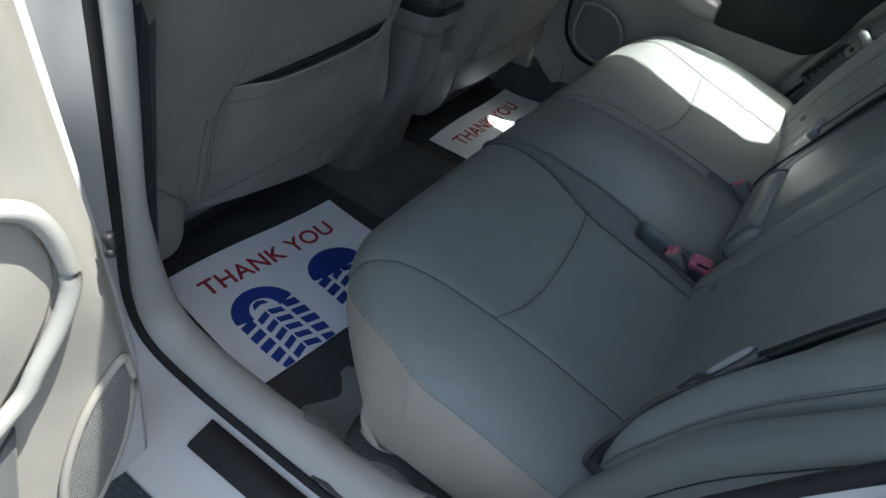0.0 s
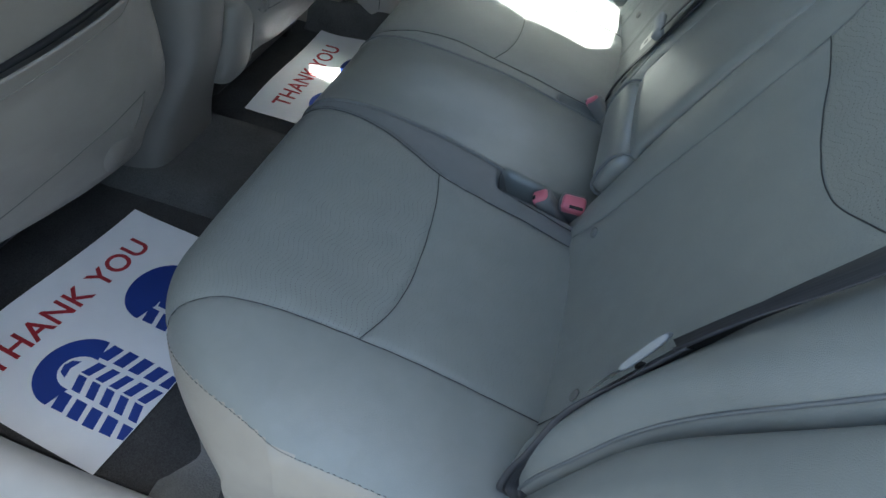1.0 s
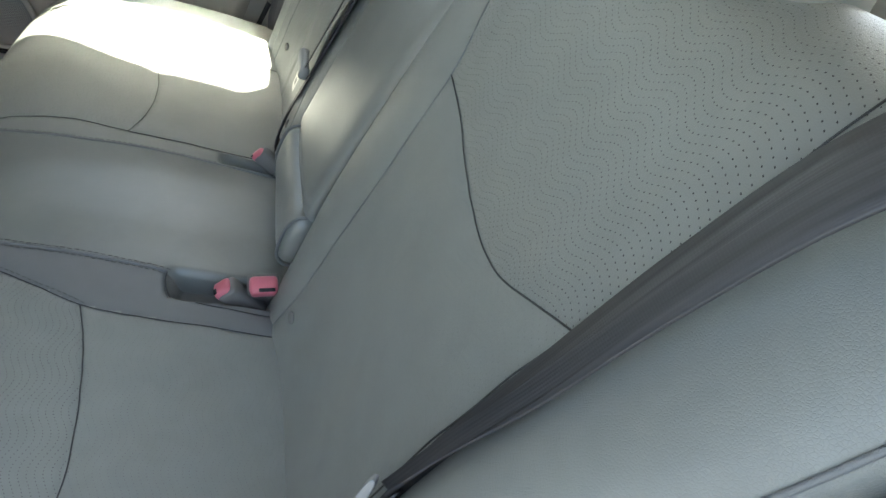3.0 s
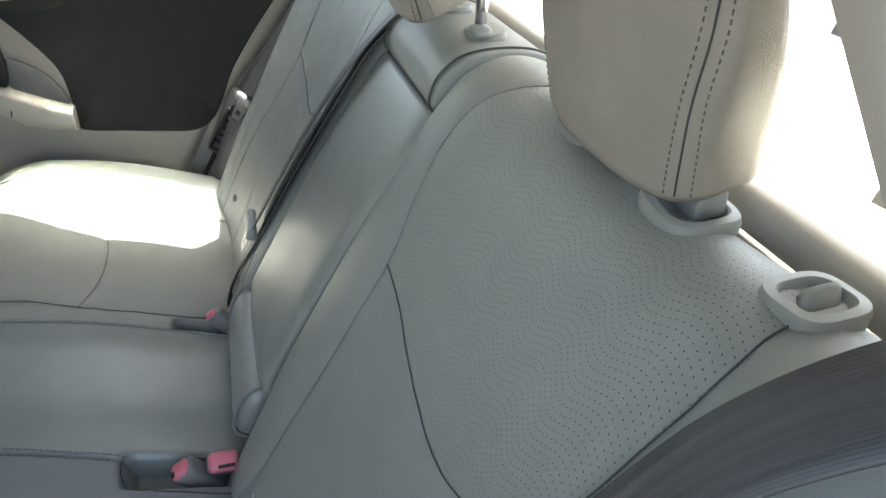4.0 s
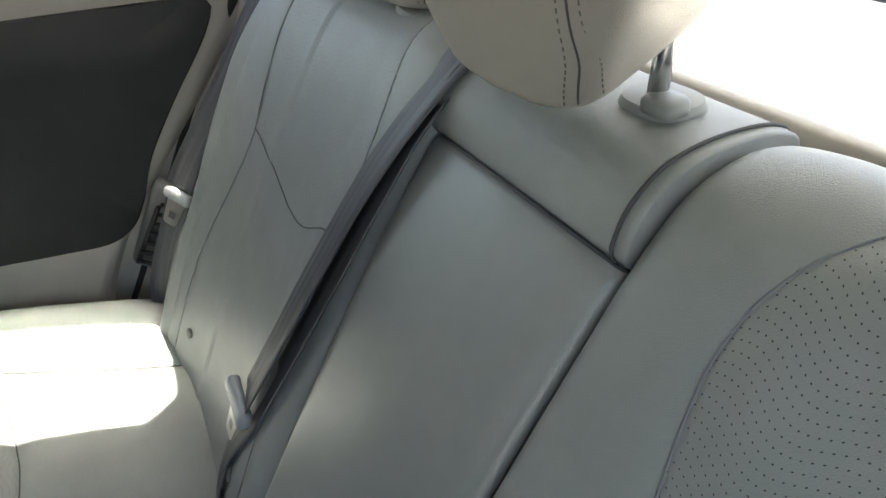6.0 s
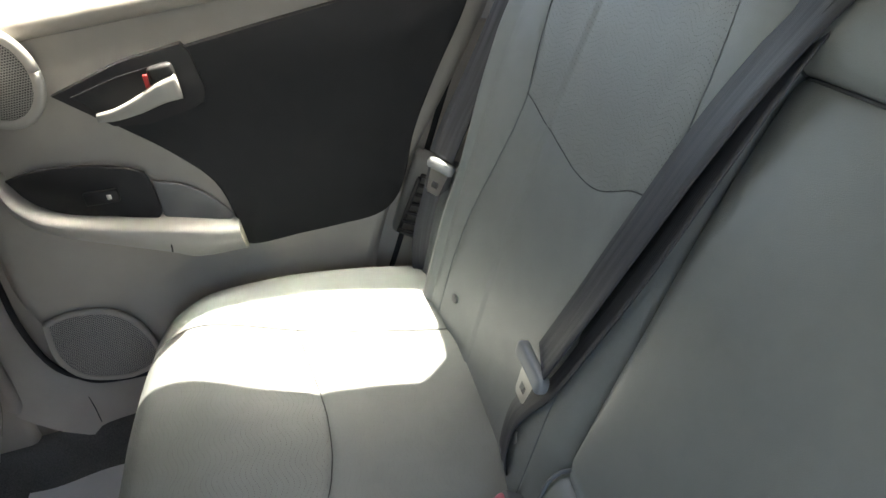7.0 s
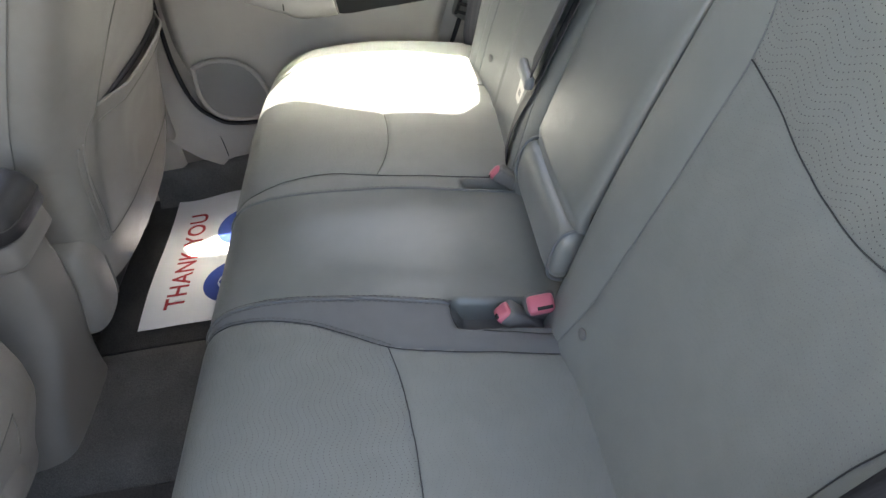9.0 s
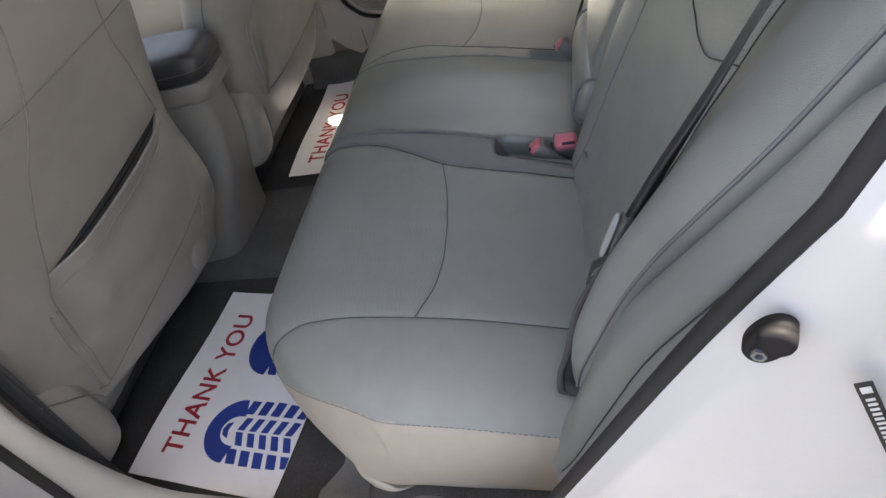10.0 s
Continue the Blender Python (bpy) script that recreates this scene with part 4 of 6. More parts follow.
def at(line, a):
    l = np.array(line)
    return np.interp(a, l[:, 0], l[:, 1])


def across(line, b, falling):
    l = np.array(line)
    return np.interp(-b if falling else b, -l[:, 1] if falling else l[:, 1], l[:, 0])


def cushion_panel(a, b):
    k = np.zeros(a.shape, int)
    lo, li, lp = at(L_OUT, a), at(L_IN, a), at(L_PIPE, a)
    ri, ro, rp = at(R_IN, a), at(R_OUT, a), at(R_PIPE, a)
    la, ra = across(L_ARC, b, True), across(R_ARC, b, False)
    k[(b > lo) & (b <= li) & (a < la)] = 1
    k[(b > lo) & (b <= li) & (a >= la)] = 2
    k[(b > li) & (b <= lp)] = 3
    k[(b > lp) & (b <= rp)] = 4
    k[(b > rp) & (b <= ri)] = 5
    k[(b > ri) & (b <= ro) & (a < ra)] = 6
    k[(b > ri) & (b <= ro) & (a >= ra)] = 7
    k[b > ro] = 8
    e = np.array(EDGE)
    low, high = e[e[:, 1] < -0.15][::-1], e[e[:, 1] > 0.15]
    k[(a < a_low) | (b < np.interp(a, low[:, 0] + np.arange(len(low)) * 1e-6, low[:, 1])) | (b > np.interp(a, high[:, 0] + np.arange(len(high)) * 1e-6, high[:, 1]))] = 9
    return k


cushion = thing("rear_seat_cushion", "grey leather rear bench cushion with perforated inserts", "car seat", (0.27, 0.02, 0.32))
cushion_pts, cushion_nrm = upholster(
    cushion, cushion_pts, A_, B_, [L_OUT, L_IN, L_ARC, L_POCKET, R_OUT, R_IN, R_ARC],
    [("side_bolster", LEATHER, "smooth grey leather bolster"), ("front_insert", LEATHER_PERF_FINE, "perforated grey leather insert"), ("rear_insert", LEATHER_PERF_FAINT, "faintly perforated grey leather insert"),
     ("buckle_band", LEATHER_BAND, "darker leather band with a buckle trough"), ("centre_panel", LEATHER_WORN, "worn shiny centre leather panel"), ("inner_band", LEATHER, "narrow smooth band"),
     ("front_insert", LEATHER_PERF_FINE, "perforated grey leather insert"), ("rear_insert", LEATHER_PERF_FAINT, "faintly perforated grey leather insert"), ("side_bolster", LEATHER, "smooth grey leather bolster"),
     ("front_valance", LEATHER_BEIGE, "beige-grey valance below the edge stitching")], cushion_panel)


def stitches(parent, pts, nrm, a, b, line, offs, gap=0.0075, size=0.0048, mat=None):
    """A row of sewn stitches beside a line on a modelled surface."""
    base = curve(line, gap)
    t = np.gradient(base, axis=0)
    t /= np.linalg.norm(t, axis=1)[:, None]
    side = np.stack([-t[:, 1], t[:, 0]], 1) * offs
    fa, fb, fp, fn = a.ravel(), b.ravel(), pts.reshape(-1, 3), nrm.reshape(-1, 3)
    verts, faces = [], []
    for p, d in zip(base + side, t):
        ends = []
        for e in (-0.5, 0.5):
            q_ = p + d * e * size
            dist = (fa - q_[0]) ** 2 + (fb - q_[1]) ** 2
            k = np.argpartition(dist, 4)[:4]
            w = 1 / (dist[k] + 1e-7)
            w /= w.sum()
            ends.append((fp[k] * w[:, None]).sum(0) + (fn[k] * w[:, None]).sum(0) * 0.0004)
        vv, ff = tube([ends[0], (ends[0] + ends[1]) / 2 + np.array([0, 0, 0.0002]), ends[1]], 0.00048, 5)
        faces += [tuple(i + len(verts) for i in f) for f in ff]
        verts += [tuple(x) for x in vv]
    return part("stitching", (verts, faces), mat or STITCH, parent)


stitches(cushion, cushion_pts, cushion_nrm, A_, B_, EDGE, 0.0, 0.0068, 0.0036)
for line, o in ((L_PIPE, 0.0045), (L_PIPE, -0.0045), (R_PIPE, 0.0045), (L_IN[:7], 0.004)):
    stitches(cushion, cushion_pts, cushion_nrm, A_, B_, line, o)
for line in (L_PIPE, R_PIPE):
    part("piping", tube(seam_points(cushion_pts, cushion_nrm, A_, B_, line, 0.0004), 0.0022, 8), LEATHER_BAND, cushion)


# ---- rear backrests ----
BACK_PROFILE = arc_line([(0.445, 0.48), (0.474, 0.53), (0.503, 0.60), (0.543, 0.70), (0.583, 0.80), (0.624, 0.90), (0.671, 1.00), (0.694, 1.042), (0.714, 1.069), (0.738, 1.084), (0.763, 1.089), (0.790, 1.081), (0.811, 1.056), (0.816, 1.01), (0.80, 0.80), (0.75, 0.52)])
top_i = int(np.argmax(BACK_PROFILE[1][:, 1]))


def s_of_z(z):
    return float(np.interp(z, BACK_PROFILE[1][:top_i, 1], BACK_PROFILE[0][:top_i]))


def back_point(s, off):
    """A point of the backrest's side view, off metres in front of it."""
    x, z = lookup(BACK_PROFILE, s, 0), lookup(BACK_PROFILE, s, 1)
    e = 0.004
    tx = lookup(BACK_PROFILE, s + e, 0) - lookup(BACK_PROFILE, s - e, 0)
    tz = lookup(BACK_PROFILE, s + e, 1) - lookup(BACK_PROFILE, s - e, 1)
    ln = np.maximum(np.hypot(tx, tz), 1e-9)
    return x - tz / ln * off, z + tx / ln * off


BACK_CROSS = [(-0.602, -0.07), (-0.601, -0.03), (-0.599, -0.004), (-0.593, 0.016), (-0.578, 0.030), (-0.560, 0.032), (-0.535, 0.024), (-0.51, 0.010), (-0.49, 0.002), (-0.45, -0.003), (-0.40, -0.006),
              (-0.34, -0.007), (-0.28, -0.004), (-0.235, 0.001), (-0.20, 0.008), (-0.165, 0.012), (-0.132, 0.009), (-0.116, 0.003), (-0.108, -0.008), (-0.104, -0.03), (-0.103, -0.06)]


def backrest(side):
    """One of the two mirrored rear backrests."""
    ob = thing("rear_bench_back", "upright grey leather rear backrest with perforated insert", "car seat", (0.50, side * 0.35, 0.50), "rear backrests")
    line = arc_line(BACK_CROSS)
    s_ = np.linspace(0, BACK_PROFILE[0][-1] * 0.93, 230)
    c_ = np.linspace(0, line[0][-1], 150)
    S, C = np.meshgrid(s_, c_, indexing="ij")
    y, off = lookup(line, C, 0), lookup(line, C, 1)
    mid = np.interp(-0.35, line[1][:, 0], line[0])
    b = C - mid - 0.35
    z0 = lookup(BACK_PROFILE, S, 1)
    past = np.where(S > BACK_PROFILE[0][top_i], 1.0, 0.0)
    strong = np.where(past > 0, 0.0, 1 - 0.75 * smooth01((z0 - 0.80) / 0.28))
    strong = strong * (0.45 + 0.55 * smooth01((z0 - 0.53) / 0.08))
    if side > 0:
        off = np.where(y < -0.40, np.maximum(off, 0.026 * np.exp(-((y + 0.525) / 0.065) ** 2) - 0.004), off)
        strong = np.where(past > 0, 0.0, 1 - 0.5 * smooth01((z0 - 0.95) / 0.15))
    off = np.where((y < -0.43) & (off > 0), off * strong, off)
    off = off + 0.006 * np.exp(-((z0 - 0.72) / 0.13) ** 2) * (1 - past) * smooth01((0.60 + y) / 0.05)
    x, z = back_point(S, off)
    yy = y - (0.034 if side < 0 else 0.0) * smooth01((z0 - 0.68) / 0.40) * smooth01((-0.45 - y) / 0.12)
    yy = yy + 0.030 * smooth01((0.96 - z0) / 0.26) * smooth01((-0.50 - y) / 0.08) * (1 - past)
    if side > 0:
        yy = yy + 0.022 * smooth01((z0 - 0.70) / 0.12) * smooth01((-0.53 - y) / 0.06)
    pts = np.stack([x, yy, z], 2)
    top_s = BACK_PROFILE[0][top_i]
    inner = [(s_of_z(0.50), -0.165), (s_of_z(0.56), -0.176), (s_of_z(0.64), -0.196), (s_of_z(0.72), -0.205), (s_of_z(0.81), -0.207), (s_of_z(0.92), -0.206), (s_of_z(0.97), -0.190), (s_of_z(1.02), -0.178), (s_of_z(1.06), -0.180), (top_s, -0.205), (top_s + 0.05, -0.215)]
    outer = [(s_of_z(0.50), -0.475), (s_of_z(0.60), -0.480), (s_of_z(0.75), -0.485), (s_of_z(0.83), -0.488), (s_of_z(0.925), -0.494), (s_of_z(0.985), -0.497), (s_of_z(1.04), -0.500), (s_of_z(1.07), -0.497), (top_s, -0.491), (top_s + 0.05, -0.485)]
    arc = [(s_of_z(0.920), -0.206), (s_of_z(0.907), -0.255), (s_of_z(0.892), -0.303), (s_of_z(0.883), -0.355), (s_of_z(0.885), -0.408), (s_of_z(0.904), -0.456), (s_of_z(0.925), -0.494)]

    if side > 0:
        inner = [(s_of_z(0.50), -0.160), (s_of_z(0.60), -0.165), (s_of_z(0.75), -0.165), (s_of_z(0.90), -0.160), (s_of_z(1.01), -0.170), (s_of_z(1.06), -0.190), (top_s, -0.22), (top_s + 0.05, -0.23)]
        outer = [(s_of_z(0.50), -0.496), (s_of_z(0.60), -0.498), (s_of_z(0.71), -0.493), (s_of_z(0.82), -0.472), (s_of_z(0.91), -0.461), (s_of_z(1.0), -0.480), (s_of_z(1.05), -0.490), (s_of_z(1.08), -0.496), (top_s + 0.02, -0.505)]
        arc = [(s_of_z(0.913), -0.165), (s_of_z(0.905), -0.200), (s_of_z(0.888), -0.238), (s_of_z(0.878), -0.268), (s_of_z(0.876), -0.318), (s_of_z(0.885), -0.373), (s_of_z(0.897), -0.420), (s_of_z(0.911), -0.461)]

    def choose(a_, b_):
        k = np.zeros(a_.shape, int)
        lo, li = at(outer, a_), at(inner, a_)
        ar = across(arc, b_, True)
        k[(b_ > lo) & (b_ <= li) & (a_ >= ar)] = 1
        k[(b_ > lo) & (b_ <= li) & (a_ < ar)] = 2
        k[b_ > li] = 3
        k[a_ > BACK_PROFILE[0][top_i] + 0.07] = 4
        return k

    pan = [("side_bolster", LEATHER, "smooth leather bolster"), ("upper_insert", LEATHER_PERF, "leather insert with wavy perforations"), ("lower_insert", LEATHER_PERF_FAINT, "faintly perforated lower insert"),
           ("inner_band", LEATHER, "smooth leather band"), ("rear_shell", TRIM_DARK, "grey rear shell")]
    flip = False
    if side > 0:
        pts = pts * np.array([1, -1, 1])
        flip = True
    upper = [q_ for q_ in outer if q_[0] > s_of_z(0.90)] if side > 0 else outer
    pts, nrm = upholster(ob, pts, S, b, [upper, arc], pan, choose, groove=(0.0014, 0.0026), flip=flip, soft=[inner] + ([outer] if side > 0 else []))
    be = float(np.interp(-0.592, line[1][:, 0], line[0])) - mid - 0.35
    edge = [(s_of_z(z_), be) for z_ in (0.55, 0.62, 0.75, 0.9, 1.0, 1.06)]
    part("piping", tube(seam_points(pts, nrm, S, b, edge, 0.0008), 0.0017, 8), LEATHER_BAND, ob, "thin dark piping along the bolster edge")
    for zb, yb in ((0.603, -0.209), (0.612, -0.468)):
        dist = (S - s_of_z(zb)) ** 2 + (b - yb) ** 2
        i, j = np.unravel_index(np.argmin(dist), dist.shape)
        p, nn = Vector(pts[i, j]), Vector(nrm[i, j])
        bm = bmesh.new()
        bmesh.ops.create_uvsphere(bm, u_segments=14, v_segments=8, radius=0.0078)
        bmesh.ops.scale(bm, vec=(1, 1, 0.35), verts=bm.verts)
        bm.transform(Matrix.Translation(p + nn * 0.001) @ nn.to_track_quat("Z", "Y").to_matrix().to_4x4())
        part("button", bm, TRIM_DARK, ob, "small round trim button")
    return ob


backrest(-1)
backrest(1)


# centre armrest, folded up, with its roll at the foot
def armrest():
    ob = thing("centre_armrest", "folded-up grey leather centre armrest, shiny with wear", "armrest", (0.50, 0.0, 0.57))
    line = arc_line([(-0.105, -0.05), (-0.106, -0.012), (-0.104, 0.012), (-0.098, 0.021), (-0.082, 0.0250), (-0.04, 0.027), (0.0, 0.028), (0.04, 0.027), (0.078, 0.0250), (0.092, 0.021), (0.098, 0.012), (0.100, -0.012), (0.099, -0.05)])
    s_ = np.linspace(s_of_z(0.665), s_of_z(1.043), 110)
    c_ = np.linspace(0, line[0][-1], 90)
    S, C = np.meshgrid(s_, c_, indexing="ij")
    y, off = lookup(line, C, 0), lookup(line, C, 1)
    f = (S - s_[0]) / (s_[-1] - s_[0])
    end = 1 - smooth01((1 - f) / 0.035)
    x, z = back_point(S, off - 0.022 * f - 0.014 * end - 0.006 * (1 - smooth01(f / 0.05)))
    b = C - line[0][-1] / 2
    left = [(s_[2], -0.113), (s_[-10], -0.112), (s_[-5], -0.102), (s_[-4], -0.06), (s_[-4], 0.06), (s_[-5], 0.102), (s_[-10], 0.112), (s_[2], 0.113)]

    def choose(a_, b_):
        k = np.zeros(a_.shape, int)
        k[b_ < -0.113] = 1
        k[b_ > 0.113] = 2
        return k

    pts, nrm = upholster(ob, np.stack([x, y * np.where(y < 0, 1.125, 1.045) + 0.006, z], 2), S, b, [left], [("face", LEATHER_BRIGHTENED, "shiny worn leather face"), ("gusset", LEATHER_BAND, "dark leather side gusset"), ("gusset", LEATHER_BAND, "dark leather side gusset")], choose, thread=0.0016, groove=(0.003, 0.004))
    # foot roll
    rings = []
    for t in np.linspace(-1, 1, 41):
        e = (1 - abs(t) ** 10) ** 0.5 if abs(t) < 1 else 0.0
        k = 0.55 + 0.45 * max(e, 0.0)
        loop = superloop(0.025 * k, 0.043 * k, 36, 2.6)
        rings.append([(0.507 + u * math.cos(0.30) + w * math.sin(0.30), t * 0.111 + 0.004, 0.626 + w * math.cos(0.30) - u * math.sin(0.30)) for u, w in loop])
    roll = part("foot_roll", loft(rings), LEATHER_BRIGHTENED, ob, "shiny leather roll at the armrest foot")
    for sgn in (-1, 1):
        lp = np.array([(0.507 + u * math.cos(0.30) + w * math.sin(0.30), sgn * 0.1045 + 0.004, 0.626 + w * math.cos(0.30) - u * math.sin(0.30)) for u, w in list(superloop(0.0238, 0.0415, 36, 2.6)) + [superloop(0.0238, 0.0415, 36, 2.6)[0]]])
        part("piping", tube(lp, 0.0022, 6, up=(0, 1, 0)), LEATHER_BAND, roll)
    return ob


armrest()


def head_block():
    ob = thing("backrest_centre_block", "rounded grey leather block above the centre armrest", "car seat", (0.727, 0.0, 1.01))
    prof = curve([(0.777, 0.98), (0.727, 1.005), (0.701, 1.024), (0.688, 1.034), (0.687, 1.046), (0.694, 1.066), (0.715, 1.085), (0.750, 1.094), (0.792, 1.094), (0.812, 1.08), (0.817, 1.03)], 0.005)
    rows_ = []
    ts = np.r_[-1, -0.985, np.linspace(-0.96, 0.96, 41), 0.985, 1]
    mid = np.array([0.757, 1.04])
    for t in ts:
        k = 1.0 if abs(t) < 0.95 else (0.955 if abs(t) > 0.99 else 0.985)
        rows_.append([(mid[0] + (x - mid[0]) * k, t * 0.112 + 0.004, mid[1] + (z - mid[1]) * k) for x, z in prof])
    part("block_cover", loft(rows_), LEATHER, ob, "smooth grey leather cover")
    for y_seam in (-0.099, 0.104):
        part("piping", tube(np.array([(x - 0.001, y_seam, z + 0.0005) for x, z in prof[3:-2]]), 0.0013, 6, up=(0, 1, 0)), THREAD, ob)
    return ob


head_block()


# ---- headrests ----
def headrest(label, centre, half_w, depth, height, tilt, posts, post_low, wide_seam, corner=5.5, thin=0.625, foot=0.86):
    ob = thing("headrest", label, "headrest", (centre[0], centre[1], post_low), "rear headrests")
    rings, n_ = [], 56
    turn = Matrix.Translation(centre) @ pose(0, 0, 0, 0, tilt, 0)
    zs = np.linspace(0, 1, 40)
    for f in zs:
        e = min(1.0, math.sqrt(max(0.0, 1 - max(0, (0.045 - f) / 0.045) ** 3.0))) * min(1.0, math.sqrt(max(0.0, 1 - max(0, (f - 0.78) / 0.22) ** 2.4)))
        e = max(e, 0.05)
        w = half_w * (foot + (1 - foot) * smooth01(f / 0.45)) * (0.3 + 0.7 * e)
        d = depth * (0.5 + 0.5 * e) * (1.0 - thin * smooth01((f - 0.05) / 0.95))
        loop = superloop(d, w, n_, corner)
        rings.append([turn @ Vector((u - 0.008 * math.cos(v / w * 1.4) * (1 if u < 0 else 0), v, (f - 0.0) * height)) for u, v in loop])
    v_, f_ = loft([[tuple(p) for p in r] for r in rings])
    part("pad", (v_, f_), LEATHER_WARM, ob, "soft light grey leather pad")
    for sgn in (-1, 1):
        lines = [[], [], []]
        back = turn.inverted()
        for level, r in enumerate(rings[2:-2]):
            spread = wide_seam + (0.34 * (level / 35) ** 1.6 if wide_seam > 0.79 else 0.0)
            front = [(back @ p) for p in r[n_ // 4 + 1:3 * n_ // 4]]
            ys, xs_, zs_ = [[axis(p) for p in front] for axis in (lambda p: -p.y, lambda p: p.x, lambda p: p.z)]
            for q_, off in zip(lines, (-0.0062, 0.0, 0.0062)):
                want = -sgn * (min(spread * half_w, 0.90 * max(ys)) + off)
                q_.append(tuple(turn @ Vector((float(np.interp(want, ys, xs_)) - 0.0003, -want, float(np.interp(want, ys, zs_))))))
        for q_, rad in zip(lines, (0, 0.0007, 0)):
            q_ = np.array(q_)
            for _ in range(6):
                q_[1:-1] = (q_[:-2] + 2 * q_[1:-1] + q_[2:]) / 4
            if rad:
                part("seam", tube(q_, rad, 6), THREAD, ob)
            else:
                dense = curve(q_, 0.0024)
                vs, fs = [], []
                for k in range(0, len(dense) - 2, 2):
                    vv, ff = tube(dense[k:k + 2], 0.0005, 5)
                    fs += [tuple(i + len(vs) for i in f3) for f3 in ff]
                    vs += [tuple(x) for x in vv]
                part("stitching", (vs, fs), STITCH, ob, "row of stitches")
    for y in posts:
        p0 = Vector((centre[0] + (0.020 if abs(centre[1]) < 0.1 else 0.0), y, post_low))
        p1 = Vector((p0.x - 0.008, y, centre[2] + 0.06))
        part("post", tube([p0, p0.lerp(p1, 0.5), p1], 0.0062, 14), CHROME, ob, "polished steel post")
    return ob


headrest("tall light grey leather headrest with double stitching", (0.775, -0.318, 1.098), 0.108, 0.036, 0.23, -20, (-0.274, -0.392), 1.07, 0.80, 4.0, 0.78)
headrest("light grey leather centre headrest raised on steel posts", (0.729, 0.008, 1.127), 0.106, 0.056, 0.17, -32, (-0.051, 0.058), 1.08, 0.76, foot=0.70)
headrest("tall light grey leather headrest with double stitching", (0.775, 0.318, 1.098), 0.108, 0.036, 0.23, -20, (0.274, 0.392), 1.07, 0.80, 4.0, 0.78)


def guide(at_, size=(0.027, 0.028), button=False):
    """The plastic collar round a headrest post: a raised lip round a square well, or a low cap with a release button."""
    ob = thing("headrest_guide", "grey plastic headrest guide collar on the backrest", "headrest guide", at_, "headrest guides")
    m4 = Matrix.Translation(at_) @ pose(0, 0, 0, 0, -10, 0)
    levels = ((1.0, -0.010), (1.02, -0.003), (0.97, 0.0012), (0.79, 0.0020), (0.74, 0.0008), (0.62, -0.009), (0.2, -0.010))
    if button:
        levels = ((1.0, -0.010), (1.02, 0.0), (0.94, 0.004), (0.6, 0.005), (0.2, 0.0052))
    rings = []
    for k, h in levels:
        ring_ = []
        for x, y in superloop(size[0] * k, size[1] * k, 40, 3.0):
            swell = 0.0045 * math.exp(-((x + size[0] * 0.8) / 0.010) ** 2 - ((y - size[1] * 0.5) / 0.016) ** 2) * (k > 0.55)
            sag = -0.003 * smooth01((x - 0.006) / 0.02)
            ring_.append((x, y, h + (0 if button else swell + sag)))
        rings.append(ring_)
    v_, f_ = loft(rings)
    part("collar", ([tuple(m4 @ Vector(p)) for p in v_], f_), SEAT_PLASTIC, ob, sharp=26)
    if button:
        cap = [[(-0.010 + x * k, -0.012 + y * k, h) for x, y in superloop(0.011, 0.013, 24, 3.0)] for k, h in ((1.0, 0.002), (1.0, 0.008), (0.86, 0.0105), (0.3, 0.011))]
        v_, f_ = loft(cap)
        part("release_button", ([tuple(m4 @ Vector(p)) for p in v_], f_), SEAT_PLASTIC, ob, "rounded release button")
    else:
        part("sleeve", block((0.022, 0.020, 0.020), 0.003, m4 @ pose(0.006, -0.003, 0.003)), SEAT_PLASTIC, ob, "square plastic sleeve round the post")
    return ob


for sgn in (-1, 1):
    for y in (0.273, 0.394):
        guide((0.764, sgn * y, 1.088))
guide((0.754, -0.050, 1.096), (0.020, 0.024), True)
guide((0.754, 0.058, 1.096), (0.020, 0.024), True)


# release lever at the shoulder of each backrest
def shoulder_lever(side):
    ob = thing("seat_release_lever", "grey plastic seat release lever in a squarish dished bezel", "lever", (0.764, side * 0.494, 1.086), "seat release levers")
    m4 = Matrix.Translation((0.764, side * 0.494, 1.0898)) @ pose(0, 0, 0, 0, -8, 0) @ Matrix.Diagonal((1, -side, 1, 1))
    rings = []
    for k, h in ((1.04, -0.010), (1.03, 0.0005), (0.97, 0.0040), (0.74, 0.0046), (0.71, 0.0040), (0.60, -0.0002), (0.3, -0.0006)):
        rings.append([(x * k, y * k, h - 0.0015 * (y / 0.0205)) for x, y in superloop(0.0222, 0.0202, 56, 3.3)])
    v_, f_ = loft(rings)
    part("bezel", ([tuple(m4 @ Vector(p)) for p in v_], f_), SEAT_PLASTIC, ob, "grey plastic bezel with a flat lip", sharp=24)
    # a wedge-shaped paddle that rises to a ridge across the dish
    rings = []
    for f in np.linspace(0, 1, 12):
        e = math.sqrt(max(0.0, 1 - (2 * f - 1) ** 4))
        w, h = 0.0112 * (0.35 + 0.65 * e), 0.019 * (0.40 + 0.60 * e)
        rings.append([(0.016 - 0.026 * f + 0.004 * c, w * c, -0.007 + h * max(0.0, 1 - abs(c) ** 1.3) * 0.92) for c in np.linspace(-1, 1, 13)])
    v_, f_ = loft(rings)
    part("lever", ([tuple(m4 @ Vector(p)) for p in v_], f_), SEAT_PLASTIC, ob, "grey wedge-shaped paddle")
    return ob


